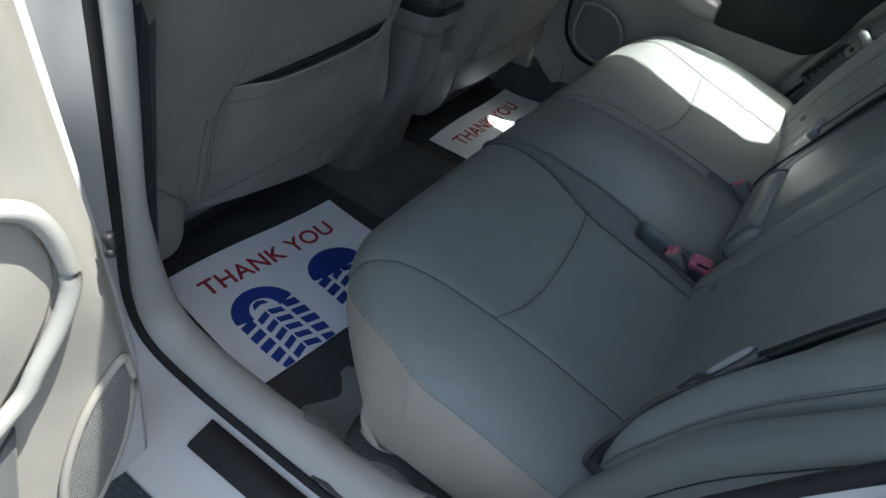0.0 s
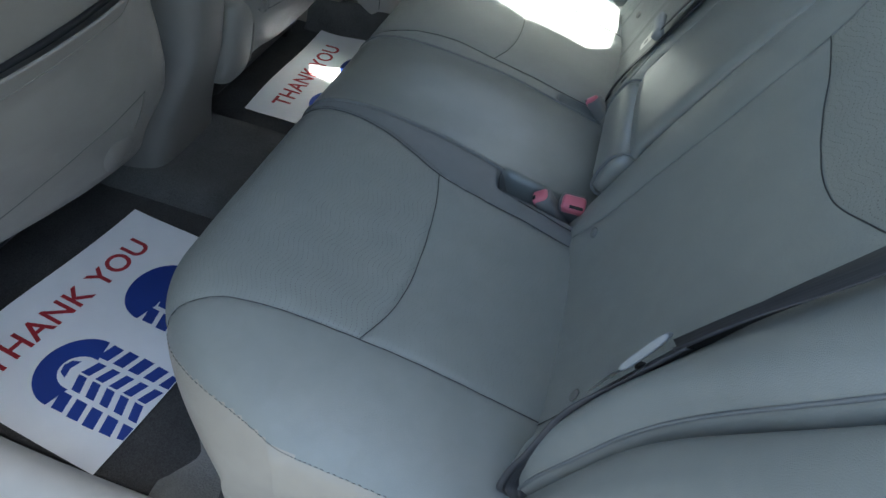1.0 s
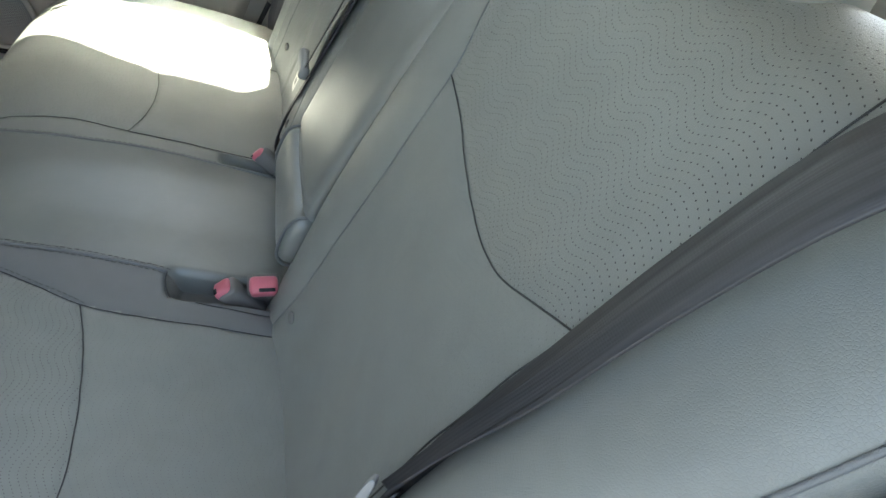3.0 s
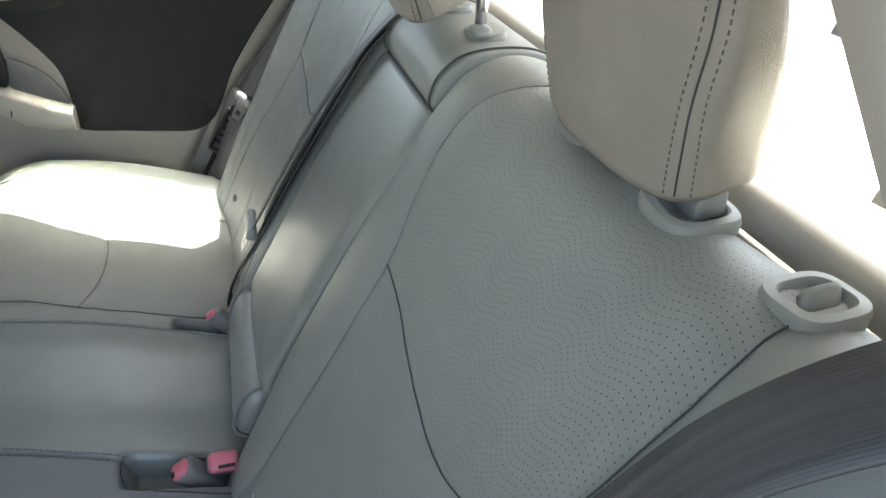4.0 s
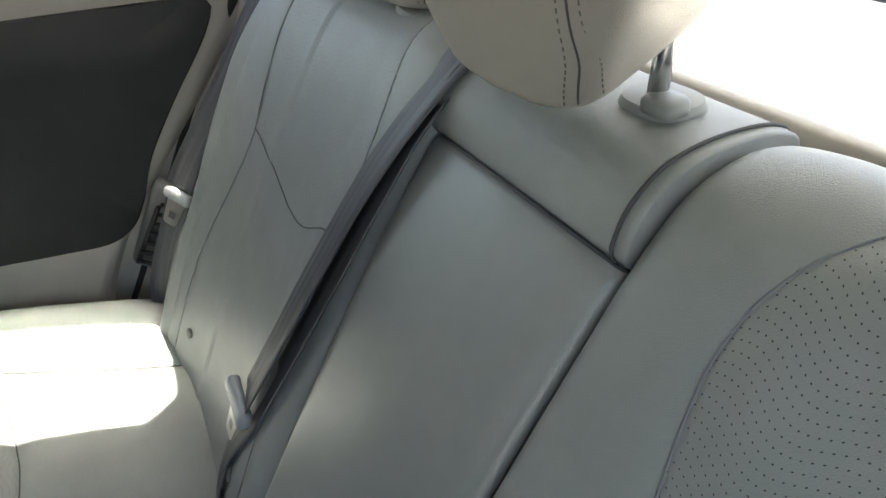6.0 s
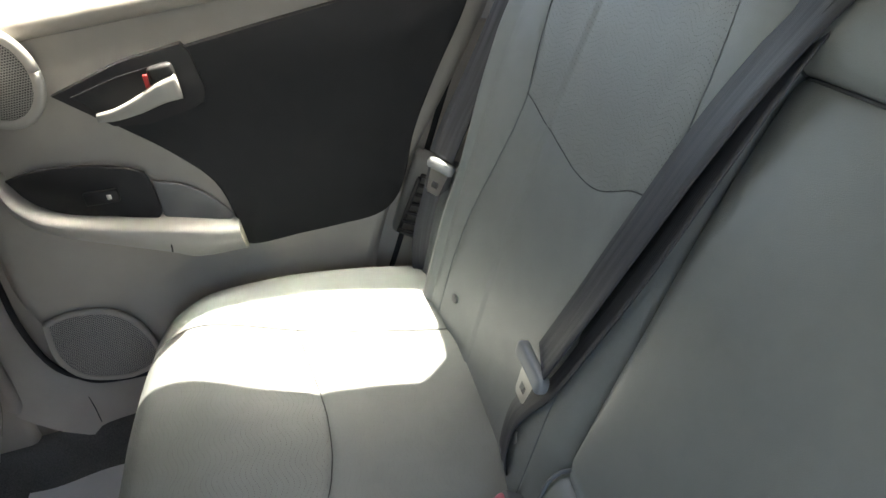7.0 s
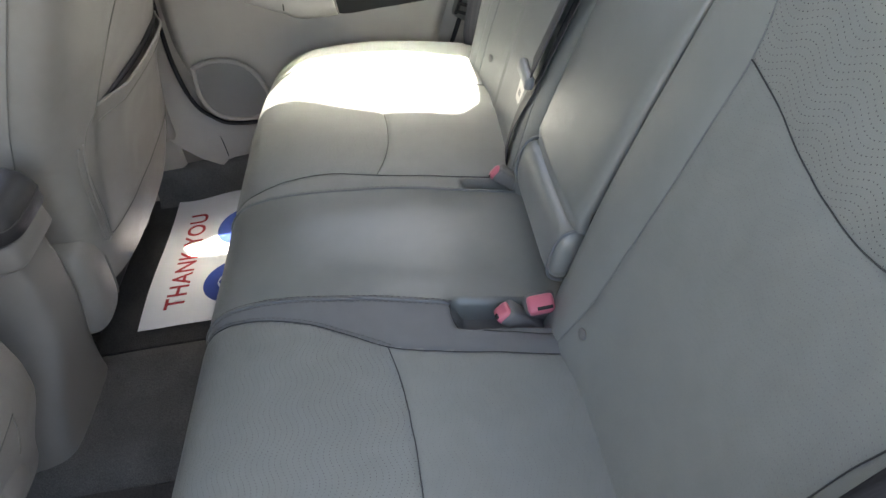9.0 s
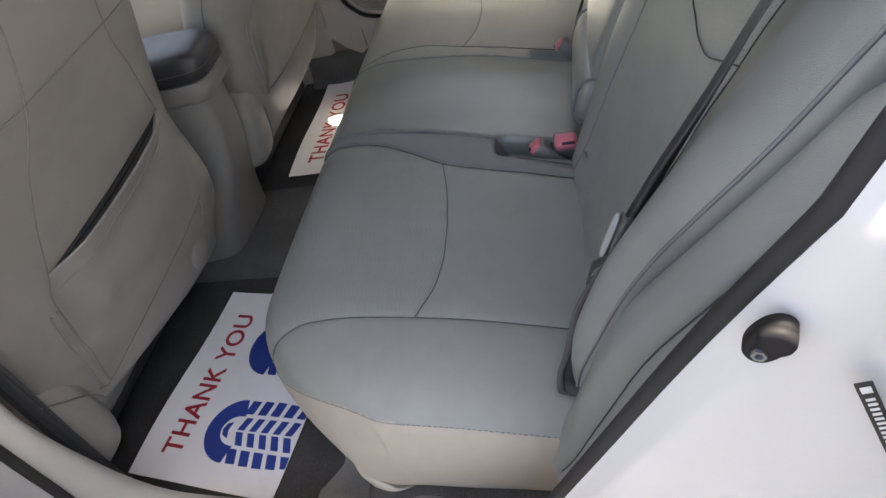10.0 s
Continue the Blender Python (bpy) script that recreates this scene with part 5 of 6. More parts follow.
shoulder_lever(-1)
shoulder_lever(1)
rail = thing("cargo_rail", "pale ridged rail behind the backrest top", "rail", (0.849, 0, 1.05))
part("rail_body", block((0.026, 1.14, 0.03), 0.009, pose(0.832, 0, 1.075)), SILVER, rail, "satin pale rail")
part("rail_groove", block((0.006, 1.12, 0.006), 0.002, pose(0.847, 0, 1.074)), BLACK, rail, "dark groove")
for sgn in (-1, 1):
    part("end_cap", block((0.046, 0.03, 0.036), 0.010, pose(0.842, sgn * 0.585, 1.072)), TRIM_DARK, rail, "grey end cap")
cover = thing("cargo_cover", "pale cloth cargo cover in full sun", "cargo cover", (1.2, 0, 1.06))
part("cover_cloth", block((0.66, 1.02, 0.006), 0.002, pose(1.227, 0, 1.046, 0, 0.5, 0)), COVER, cover, "pale cloth")
part("front_hem", block((0.020, 1.02, 0.011), 0.004, pose(0.899, 0, 1.049)), COVER, cover)
part("rear_slat", block((0.045, 1.04, 0.014), 0.005, pose(1.572, 0, 1.042)), TRIM_DARK, cover, "stiff grey rear slat")


# ---- side pieces between backrest and door ----
def side_piece(side):
    ob = thing("seat_side_bolster", "smooth grey leather side bolster beside the backrest", "car seat", (0.50, side * 0.64, 0.50), "seat side bolsters")
    line = arc_line([(-0.597, -0.05), (-0.5985, -0.018), (-0.601, 0.000), (-0.608, 0.010), (-0.622, 0.0155), (-0.640, 0.0165), (-0.656, 0.0135), (-0.668, 0.0085), (-0.680, 0.003), (-0.690, -0.006), (-0.698, -0.030)])
    s_ = np.linspace(0.015, BACK_PROFILE[0][top_i] + 0.01, 120)
    c_ = np.linspace(0, line[0][-1], 60)
    S, C = np.meshgrid(s_, c_, indexing="ij")
    y, off = lookup(line, C, 0), lookup(line, C, 1)
    z0 = lookup(BACK_PROFILE, S, 1)
    off = off - 0.012 * smooth01((z0 - 0.85) / 0.25) - 0.03 * smooth01((z0 - 0.98) / 0.08) + 0.010 * np.exp(-((z0 - 0.70) / 0.12) ** 2) * smooth01((0.67 + y) / 0.03)
    if side > 0:
        off = off - 0.045 * smooth01((z0 - 0.70) / 0.10)
    x, z = back_point(S, off)
    y = y + 0.030 * smooth01((0.96 - z0) / 0.26) - 0.034 * smooth01((z0 - 0.68) / 0.40) * smooth01((0.70 + y) / 0.06) + 0.03 * smooth01((z0 - 1.0) / 0.15) * smooth01((-0.64 - y) / 0.04)
    pts = np.stack([x, -side * y if side > 0 else y, z], 2)
    b = C
    bb = float(np.interp(0.667, -line[1][:, 0], line[0]))
    seam = [(s_[2], bb), (s_[40], bb), (s_[80], bb), (s_[-2], bb)]

    def choose(a_, b_):
        k = np.zeros(a_.shape, int)
        k[b_ > bb] = 1
        return k

    upholster(ob, pts, S, b, [seam], [("bolster_cover", LEATHER, "smooth grey leather"), ("edge_strip", LEATHER, "narrow edge strip")], choose, thread=0.0007, groove=(0.0016, 0.003), flip=(side < 0))
    return ob


side_piece(-1)
side_piece(1)


# ---- seat belts ----
def belt_tongue(parent, m4, long=0.022, half=0.034, thick=0.0062):
    """The latch plate: a steel tab with a slot in a plastic grip."""
    rings = [[(t * half, y * k * (1 + 0.35 * t * t), z * k + long / 2 - 0.011) for y, z in superloop(thick, long / 2, 20, 3.0)] for t, k in [(s / 10, 0.55 if abs(s) == 10 else 0.86 if abs(s) == 9 else 1.0) for s in range(-10, 11)]]
    v_, f_ = loft(rings)
    grip = part("tongue_grip", ([tuple(m4 @ Vector(q_)) for q_ in v_], f_), TONGUE, parent, "grey plastic tongue grip")
    bm = bmesh.new()
    outline = [(-0.017, 0), (-0.0125, -0.034), (-0.009, -0.038), (0.009, -0.038), (0.0125, -0.034), (0.017, 0)]
    hole = [(-0.006, -0.018), (-0.006, -0.028), (0.006, -0.028), (0.006, -0.018)]
    o = [bm.verts.new((x, 0, z - 0.010)) for x, z in outline]
    h = [bm.verts.new((x, 0, z - 0.010)) for x, z in hole]
    for f in ((o[0], o[1], h[1], h[0]), (o[1], o[2], h[1]), (o[2], o[3], h[2], h[1]), (o[3], o[4], h[2]), (o[4], o[5], h[3], h[2]), (o[5], o[0], h[0], h[3])):
        bm.faces.new(f)
    bmesh.ops.solidify(bm, geom=bm.faces[:], thickness=0.0022)
    bm.transform(m4)
    part("tongue_plate", bm, STEEL, parent, "bare steel latch plate", smooth=False)
    return grip


def frame_of(up_, wide_):
    """A turn whose z runs along up_ and whose x lies towards wide_."""
    z_ = Vector(up_).normalized()
    x_ = (Vector(wide_) - z_ * Vector(wide_).dot(z_)).normalized()
    return Matrix((x_, z_.cross(x_), z_)).transposed().to_4x4()


def on_back(y, z, off):
    x, zz = back_point(np.array(s_of_z(z)), off)
    return (float(x), y, float(zz))


near_belt = thing("seat_belt", "dark grey rear seat belt hanging over the near bolster", "seat belt", (0.48, -0.57, 0.56), "rear seat belts")
p = [(0.850, -0.640, 1.20), (0.775, -0.606, 1.160), (0.718, -0.578, 1.128), on_back(-0.553, 1.055, 0.032), on_back(-0.538, 0.99, 0.026), on_back(-0.527, 0.91, 0.023), on_back(-0.515, 0.84, 0.023), on_back(-0.507, 0.772, 0.023)]
nn = [(-0.5, 0.25, 0.8), (-0.7, 0.3, 0.65), (-0.85, 0.3, 0.4)] + [(-0.9, 0.32, 0.3)] * 3 + [(-0.85, 0.45, 0.3), (-0.75, 0.6, 0.25)]
part("webbing", ribbon(p, nn, [0.047, 0.047, 0.046, 0.043, 0.038, 0.031, 0.023, 0.012], 0.0016), WEB, near_belt, "dark grey shoulder webbing")
p = [on_back(-0.509, 0.785, 0.020), on_back(-0.514, 0.72, 0.024), on_back(-0.524, 0.665, 0.032), (0.482, -0.540, 0.622), (0.470, -0.553, 0.592), (0.472, -0.562, 0.566), (0.50, -0.568, 0.545)]
nn = [(-0.7, 0.6, 0.3), (-0.6, 0.7, 0.3), (-0.5, 0.8, 0.3), (-0.5, 0.8, 0.3), (-0.5, 0.8, 0.3), (-0.4, 0.8, 0.4), (0, 0.9, 0.4)]
part("lap_webbing", ribbon(p, nn, 0.030, 0.0016), WEB, near_belt, "twisted dark lap webbing")
belt_tongue(near_belt, Matrix.Translation((0.525, -0.508, 0.744)) @ frame_of((0.37, 0.12, 0.92), (0.30, 0.61, -0.73)), 0.058, 0.0042, 0.0030)
part("stop_button", block((0.009, 0.005, 0.009), 0.002, Matrix.Translation(on_back(-0.492, 0.72, 0.012))), BLACK, near_belt)

centre_belt = thing("seat_belt", "dark grey centre seat belt with hanging steel tongue", "seat belt", (0.50, 0.19, 0.57), "rear seat belts")
p = [(0.767, 0.108, 1.108), (0.727, 0.112, 1.096), on_back(0.116, 1.05, 0.014), on_back(0.130, 0.98, 0.022), on_back(0.152, 0.88, 0.025), on_back(0.177, 0.79, 0.025), on_back(0.200, 0.718, 0.024)]
nn = [(-0.4, 0, 0.9), (-0.7, 0, 0.7)] + [(-0.90, 0.25, 0.33)] * 5
part("webbing", ribbon(p, nn, 0.049, 0.0016), WEB, centre_belt, "dark grey shoulder webbing")
p = [(0.777, 0.112, 1.098), (0.727, 0.116, 1.084), on_back(0.106, 1.03, 0.014), on_back(0.112, 0.98, 0.017), on_back(0.128, 0.88, 0.019), on_back(0.150, 0.80, 0.019), on_back(0.177, 0.715, 0.018), on_back(0.210, 0.655, 0.014), on_back(0.226, 0.61, 0.012), on_back(0.214, 0.565, 0.010), (0.50, 0.210, 0.54)]
nn = [(-0.4, 0, 0.9), (-0.7, 0, 0.7)] + [(-0.90, 0.25, 0.33)] * 9
part("lap_webbing", ribbon(p, nn, 0.038, 0.0016), WEB, centre_belt, "black return webbing")
belt_tongue(centre_belt, Matrix.Translation(on_back(0.206, 0.706, 0.028)) @ frame_of((0.34, -0.07, 0.94), (0.08, -0.97, 0.22)))

far_belt = thing("seat_belt", "dark grey far rear seat belt along the door pillar", "seat belt", (0.50, 0.60, 0.62), "rear seat belts")
p = [(0.790, 0.607, 1.225), (0.722, 0.607, 1.10), (0.656, 0.606, 0.985), (0.605, 0.604, 0.90), (0.560, 0.602, 0.832), (0.532, 0.598, 0.785)]
nn = [(-0.75, -0.6, 0.3)] * 6
part("webbing", ribbon(p, nn, 0.047, 0.0016), WEB, far_belt, "dark grey shoulder webbing")
p = [(0.536, 0.602, 0.780), (0.515, 0.604, 0.72), (0.492, 0.604, 0.66), (0.478, 0.600, 0.60), (0.49, 0.60, 0.555)]
part("lap_webbing", ribbon(p, [(-0.5, -0.85, 0.2)] * 5, 0.040, 0.0016), WEB, far_belt, "dark lap webbing")
belt_tongue(far_belt, Matrix.Translation((0.530, 0.590, 0.776)) @ frame_of((0.45, 0.05, 0.88), (0.53, -0.8, -0.27)), 0.018, 0.024)


def buckle(at_, yaw, lean_, wide, label):
    ob = thing("seat_belt_buckle", label, "belt buckle", at_, "belt buckles")
    m4 = Matrix.Translation(at_) @ pose(0, 0, 0, 0, lean_, yaw)
    part("buckle_body", block((0.027, wide, 0.075), 0.006, m4 @ pose(0, 0, -0.034), 3), TRIM_DARK, ob, "dark grey buckle body")
    part("release_button", block((0.024, wide - 0.005, 0.022), 0.006, m4 @ pose(-0.003, 0, -0.003), 3), PINK, ob, "faded pink release button")
    part("slot", block((0.0045, wide - 0.020, 0.004), 0.0008, m4 @ pose(-0.0105, -0.004, 0.0066)), BLACK, ob)
    return ob


buckle((0.464, -0.126, 0.580), 92, -28, 0.040, "dark buckle with faded pink button in the seat trough")
buckle((0.419, -0.130, 0.577), 8, -36, 0.028, "dark buckle turned edgewise with pink button")
buckle((0.456, 0.148, 0.588), -8, -46, 0.021, "dark buckle with pink button beside the far seat")

# air intake vent in the far side trim
vent = thing("air_vent", "dark slatted air intake vent beside the far backrest", "air vent", (0.495, 0.645, 0.62))
part("vent_housing", block((0.085, 0.03, 0.17), 0.012, pose(0.512, 0.668, 0.682, 0, 24, -28)), TRIM_DARK, vent, "grey vent housing")
for k in range(7):
    part("slat", block((0.048, 0.006, 0.0055), 0.0015, pose(0.474 + 0.0085 * k, 0.640 - 0.001 * k, 0.640 + 0.0155 * k, 0, 12, -32)), BLACK, vent)
for dx in (-0.026, 0.026):
    part("vent_rail", block((0.007, 0.010, 0.118), 0.002, pose(0.500 + dx * 0.85, 0.637 - dx * 0.5, 0.687, 0, 27, -30)), BLACK, vent)


# ---- front seats, seen from behind ----
def padded(centre, half_size, tilt=0.0, power=3.0, rows=24, m=32):
    """A rounded cushion-like volume, leaning back by tilt metres from foot to top."""
    rings = []
    for f in np.linspace(-1, 1, rows):
        e = max(0.0, 1 - abs(f) ** power) ** (1 / power)
        rings.append([(centre[0] + tilt * f / 2 + u, centre[1] + v, centre[2] + half_size[2] * f)
                      for u, v in superloop(half_size[0] * (0.12 + 0.88 * e), half_size[1] * (0.12 + 0.88 * e), m, power)])
    return loft(rings)


def front_seat(yc, x_shift, label, inward, recline, foot, twist, mouth, floor_, flap_side, flap_top, top_seam, covers):
    """One front seat; across it v runs towards the middle of the car (inward is +1 or -1 along y)."""
    ob = thing("car_seat", label, "car seat", (-0.45 + x_shift, yc, 0.29), "front seats")

    def rear_x(v, z):
        more = float(np.interp(z, [0.6, 0.70, 0.81, 0.89, 0.97, 1.03, 1.16], [0.0, 0.02, 0.045, 0.072, 0.102, 0.118, 0.135]))
        full = 0.022 * smooth01((0.74 - z) / 0.15) * (1 - 0.8 * smooth01((0.58 - z) / 0.11))
        yaw = float(np.interp(z, [0.45, 0.60, 0.75, 0.95], [twist[0], twist[0], twist[1], 0.0]))
        return -0.284 + 0.235 * (z - 0.53) + x_shift + full + recline * more + yaw * v

    def half(z):
        return 0.262 - 0.02 * smooth01((z - 0.80) / 0.3) - 0.055 * smooth01((z - 1.0) / 0.16) - 0.030 * smooth01((0.56 - z) / 0.12)

    rings = []
    for z in np.r_[foot, foot + 0.010, np.linspace(foot + 0.025, 1.12, 46), 1.135, 1.15, 1.16]:
        end = smooth01((z - foot + 0.003) / 0.03) * (1 - 0.8 * smooth01((z - 1.10) / 0.065))
        d, w = 0.085 * (0.45 + 0.55 * end), half(z) * (0.9 + 0.1 * end)
        row = []
        for u, v in superloop(d, w, 72, 3.6):
            bulge = 0.014 * math.cos(v / w * 1.5) * (1 if u > 0 else 0)
            v *= 1 + (0.12 * math.exp(-((z - 0.97) / 0.055) ** 2) if v < -0.12 else 0.0)
            wr = 0.0022 * noise.noise((v * 11, z * 11, x_shift * 7)) + 0.0009 * noise.noise((v * 34, z * 34, x_shift * 7))
            row.append((rear_x(v, z) - 0.085 + u + bulge + wr, yc + inward * v, z))
        rings.append(row[::inward])
    part("backrest", loft(rings), LEATHER_WARM, ob, "grey leather seat back")

    def skin(v, z, off):
        w = half(z)
        u = 0.085 * max(0.0, 1 - abs(v / w) ** 3.6) ** (1 / 3.6)
        return (rear_x(v, z) - 0.085 + u + 0.014 * math.cos(v / w * 1.5) + off, yc + inward * v, z)

    # map pocket: a slack panel between a gaping mouth and a sewn foot
    def pocket_at(f, g):
        lo = np.array(floor_[0]) * (1 - f) + np.array(floor_[1]) * f
        hi = np.array(mouth[0]) * (1 - f) + np.array(mouth[1]) * f
        q = lo * (1 - g) + hi * g
        q[1] += 0.006 * math.sin(f * math.pi) * (2 * g - 1) * -1
        return q

    def slack(f, g):
        e = smooth01(min(f, 1 - f) / 0.2)
        return 0.003 + e * (0.010 * smooth01(g * 1.6) + 0.007 * smooth01((g - 0.72) / 0.28)) + 0.0014 * noise.noise((f * 7, g * 5, 3.0 + x_shift))

    nz, ny = 34, 52
    rows_ = []
    for i in range(nz):
        for j in range(ny):
            f, g = j / (ny - 1), i / (nz - 1)
            v, z = pocket_at(f, g)
            rows_.append(skin(v, z, slack(f, g)))
    faces = grid_faces(nz, ny)
    pk = part("map_pocket", (np.array(rows_), faces if inward > 0 else [q[::-1] for q in faces]), LEATHER_WARM, ob, "sagging leather map pocket")

    def along(g, lift, f0=0.0, f1=1.0, up_=0.0, n=60):
        return np.array([skin(*(pocket_at(f, g) + np.array((0, up_ * smooth01(min(f, 1 - f) / 0.3)))), (slack(f, g) if up_ == 0.0 else 0.001) + lift) for f in np.linspace(f0, f1, n)])

    part("pocket_hem", tube(along(1.0, 0.0), 0.0026, 8), LEATHER_WARM, pk)
    # A black cord, widest midway, paints the shade inside the gaping pocket.
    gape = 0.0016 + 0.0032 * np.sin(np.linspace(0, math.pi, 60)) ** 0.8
    part("pocket_mouth_shade", tube(along(1.0, 0.002, 0.006, 0.994, 0.004), gape, 8), BLACK, pk, "black cord for the shade inside the pocket mouth")
    part("seam", tube(along(0.88, 0.0004, 0.01, 0.99), 0.0008, 5), STITCH_SOFT, pk)
    part("foot_seam", tube(along(0.0, -0.001), 0.0016, 6), STITCH, pk)
    part("foot_piping", tube(along(0.0, 0.0, 0.0, 1.0) + np.array((0.0, 0.0, 0.006)), 0.0016, 6), LEATHER_WARM, pk)

    # panel seams from the head of the seat down to the pocket's foot
    for k, side_ in ((0, -1), (1, 1)):
        v_in = mouth[k][0]
        line = [(v_in * 0.46, 1.06), (v_in * 0.58, 0.95), (v_in * 0.80, 0.87), (v_in, mouth[k][1])]
        if side_ == flap_side:
            line += [flap_top, tuple(floor_[k])]
        else:
            line += [(v_in * 0.5 + floor_[k][0] * 0.5, (mouth[k][1] + floor_[k][1]) / 2 + 0.02), tuple(floor_[k]), (floor_[k][0] * 0.93, floor_[k][1] - 0.07)]
        part("seam", tube(np.array([skin(v, z, 0.0008) for v, z in curve(line, 0.008)]), 0.0009, 6), STITCH_SOFT, ob)
    # zipped flap: two corded edges beside the pocket
    k = 0 if flap_side < 0 else 1
    (v1, z1), (v0, z0) = flap_top, floor_[k]
    for off_v, r in ((0.004, 0.0022), (0.015, 0.0018)):
        line = [(v1 + flap_side * off_v, z1), ((v1 + v0) / 2 + flap_side * (off_v + 0.003), (z1 + z0) / 2), (v0 + flap_side * off_v, z0 + 0.012), (v0 + flap_side * (off_v - 0.004), z0 - 0.004)]
        part("flap_cord", tube(np.array([skin(v, z, 0.0016) for v, z in curve(line, 0.006)]), r, 6), LEATHER_WARM, ob)
    hem = [(v0 + flap_side * 0.019, z0 + 0.004), (v0 + flap_side * 0.008, z0 - 0.006), (v0 - flap_side * 0.004, z0)]
    part("flap_cord", tube(np.array([skin(v, z, 0.002) for v, z in curve(hem, 0.004)]), 0.002, 6), LEATHER_WARM, ob)
    # seams across the head and down the sides
    ln = np.array([skin(v, top_seam + 0.004 * math.cos(v * 9), 0.0008) for v in np.linspace(-0.21, 0.21, 44)])
    part("seam", tube(ln, 0.0008, 6), STITCH_SOFT, ob)
    for side_ in (-1, 1):
        ln = []
        for z in np.linspace(0.60, 1.10, 50):
            w = half(z)
            ln.append((rear_x(side_ * w, z) - 0.085, yc + inward * side_ * (w + 0.0006), z))
        part("seam", tube(np.array(ln), 0.0009, 6), STITCH_SOFT, ob)
    for centre, size, tilt, cord in covers:
        cover = part("hinge_cover", padded(centre, size, tilt), LEATHER_WARM, ob, "rounded leather hinge cover")
        out = 1.0 if centre[1] * inward < yc * inward else -1.0
        edge = []
        for f in np.linspace(-0.55, 0.93, 34):
            e = 0.12 + 0.88 * max(0.0, 1 - abs(f) ** 3.0) ** (1 / 3.0)
            edge.append((centre[0] + tilt * f / 2 + size[0] * e * 0.94 + 0.002, centre[1] + inward * out * size[1] * e * 0.50, centre[2] + size[2] * f))
        if cord != ():
            part("piping", tube(curve(cord, 0.006) if cord else np.array(edge), 0.0019, 6), STITCH_SOFT, cover)
    # Dark block added below the back, where only shade lies under the seat.
    part("valance", block((0.05, 0.40, 0.10), 0.018, pose(-0.42 + x_shift, yc, foot - 0.035, 0, 14, 0)), TRIM_DARK, ob, "dark block added for the shade under the seat back")
    part("seat_base", block((0.50, 0.47, 0.13), 0.04, pose(-0.62 + x_shift, yc, 0.46, 0, 6, 0)), LEATHER, ob, "grey leather seat cushion")
    for sgn in (-1, 1):
        part("seat_rail", block((0.42, 0.04, 0.05), 0.008, pose(-0.64 + x_shift, yc + sgn * 0.20, 0.315)), BLACK, ob, "black steel seat rail")
    part("seat_crossbar", block((0.04, 0.40, 0.04), 0.01, pose(-0.42 + x_shift, yc, 0.36)), BLACK, ob)
    return ob


front_seat(-0.345, 0.0, "grey leather driver seat back with map pocket", 1, 0.9, 0.425, (0.24, 0.09),
           ((-0.131, 0.738), (0.190, 0.772)), ((-0.136, 0.472), (0.172, 0.595)), -1, (-0.142, 0.677), 0.955,
           (((-0.398, -0.562, 0.468), (0.088, 0.056, 0.125), 0.04, [(-0.262, -0.604, 0.604), (-0.292, -0.560, 0.545), (-0.306, -0.527, 0.502), (-0.309, -0.514, 0.468)]), ((-0.282, -0.206, 0.528), (0.048, 0.046, 0.085), 0.03, ())))
front_seat(0.375, 0.070, "grey leather passenger seat back with map pocket", -1, 1.0, 0.465, (0.03, 0.0),
           ((-0.195, 0.782), (0.169, 0.790)), ((-0.183, 0.591), (0.210, 0.589)), 1, (0.205, 0.752), 0.975,
           (((-0.258, 0.118, 0.532), (0.056, 0.050, 0.094), 0.04, None),))

# ---- driver's belt on the door pillar ----
strap = thing("front_seat_belt", "dark front seat belt hanging down the door pillar", "seat belt", (-0.32, -0.61, 0.35))
p = [(-0.125, -0.590, 1.14), (-0.165, -0.600, 1.00), (-0.205, -0.607, 0.85), (-0.241, -0.609, 0.70), (-0.278, -0.610, 0.55), (-0.313, -0.611, 0.385)]
part("webbing", ribbon(p, [(0.62, -0.74, 0.2)] * 6, 0.030, 0.0018), WEB, strap, "black belt webbing")
part("anchor", block((0.030, 0.016, 0.035), 0.004, pose(-0.320, -0.611, 0.362, 0, 10, 30)), BLACK, strap, "black belt anchor")
part("anchor_bolt", block((0.014, 0.012, 0.014), 0.005, pose(-0.306, -0.606, 0.350, 0, 10, 30)), BLACK, strap)


# ---- centre console ----
console = thing("centre_console", "grey plastic centre console with black padded lid", "console", (-0.30, 0.02, 0.30))
rings = []
for f in np.linspace(0, 1, 26):
    z = 0.315 + 0.395 * f
    xr = -0.312 + 0.118 * smooth01(f * 0.95 + 0.03) + 0.012 * math.sin(f * 3.1)
    w = 0.118 - 0.060 * smooth01(f * 1.05) - 0.012 * math.sin(f * 3.14)
    rings.append([(xr - 0.262 + u, 0.024 - 0.014 * f + v, z) for u, v in superloop(0.27, w, 60, 7.0)])
part("console_body", loft(rings), CONSOLE, console, "grey plastic console body")
band = [[(-0.163 - 0.28 + u * k, 0.010 + v * k, z) for u, v in superloop(0.28, 0.061, 60, 8.0)] for z, k in ((0.708, 0.985), (0.712, 1.0), (0.742, 1.0), (0.745, 0.99))]
part("lid_rim", loft(band), CONSOLE, console, "grey lid rim")
lid = [[(-0.150 - 0.28 + u * k, 0.010 + v * k, z) for u, v in superloop(0.28, 0.061, 60, 6.0)] for z, k in ((0.745, 0.97), (0.750, 1.005), (0.775, 1.01), (0.790, 0.99), (0.798, 0.95), (0.801, 0.85), (0.803, 0.4))]
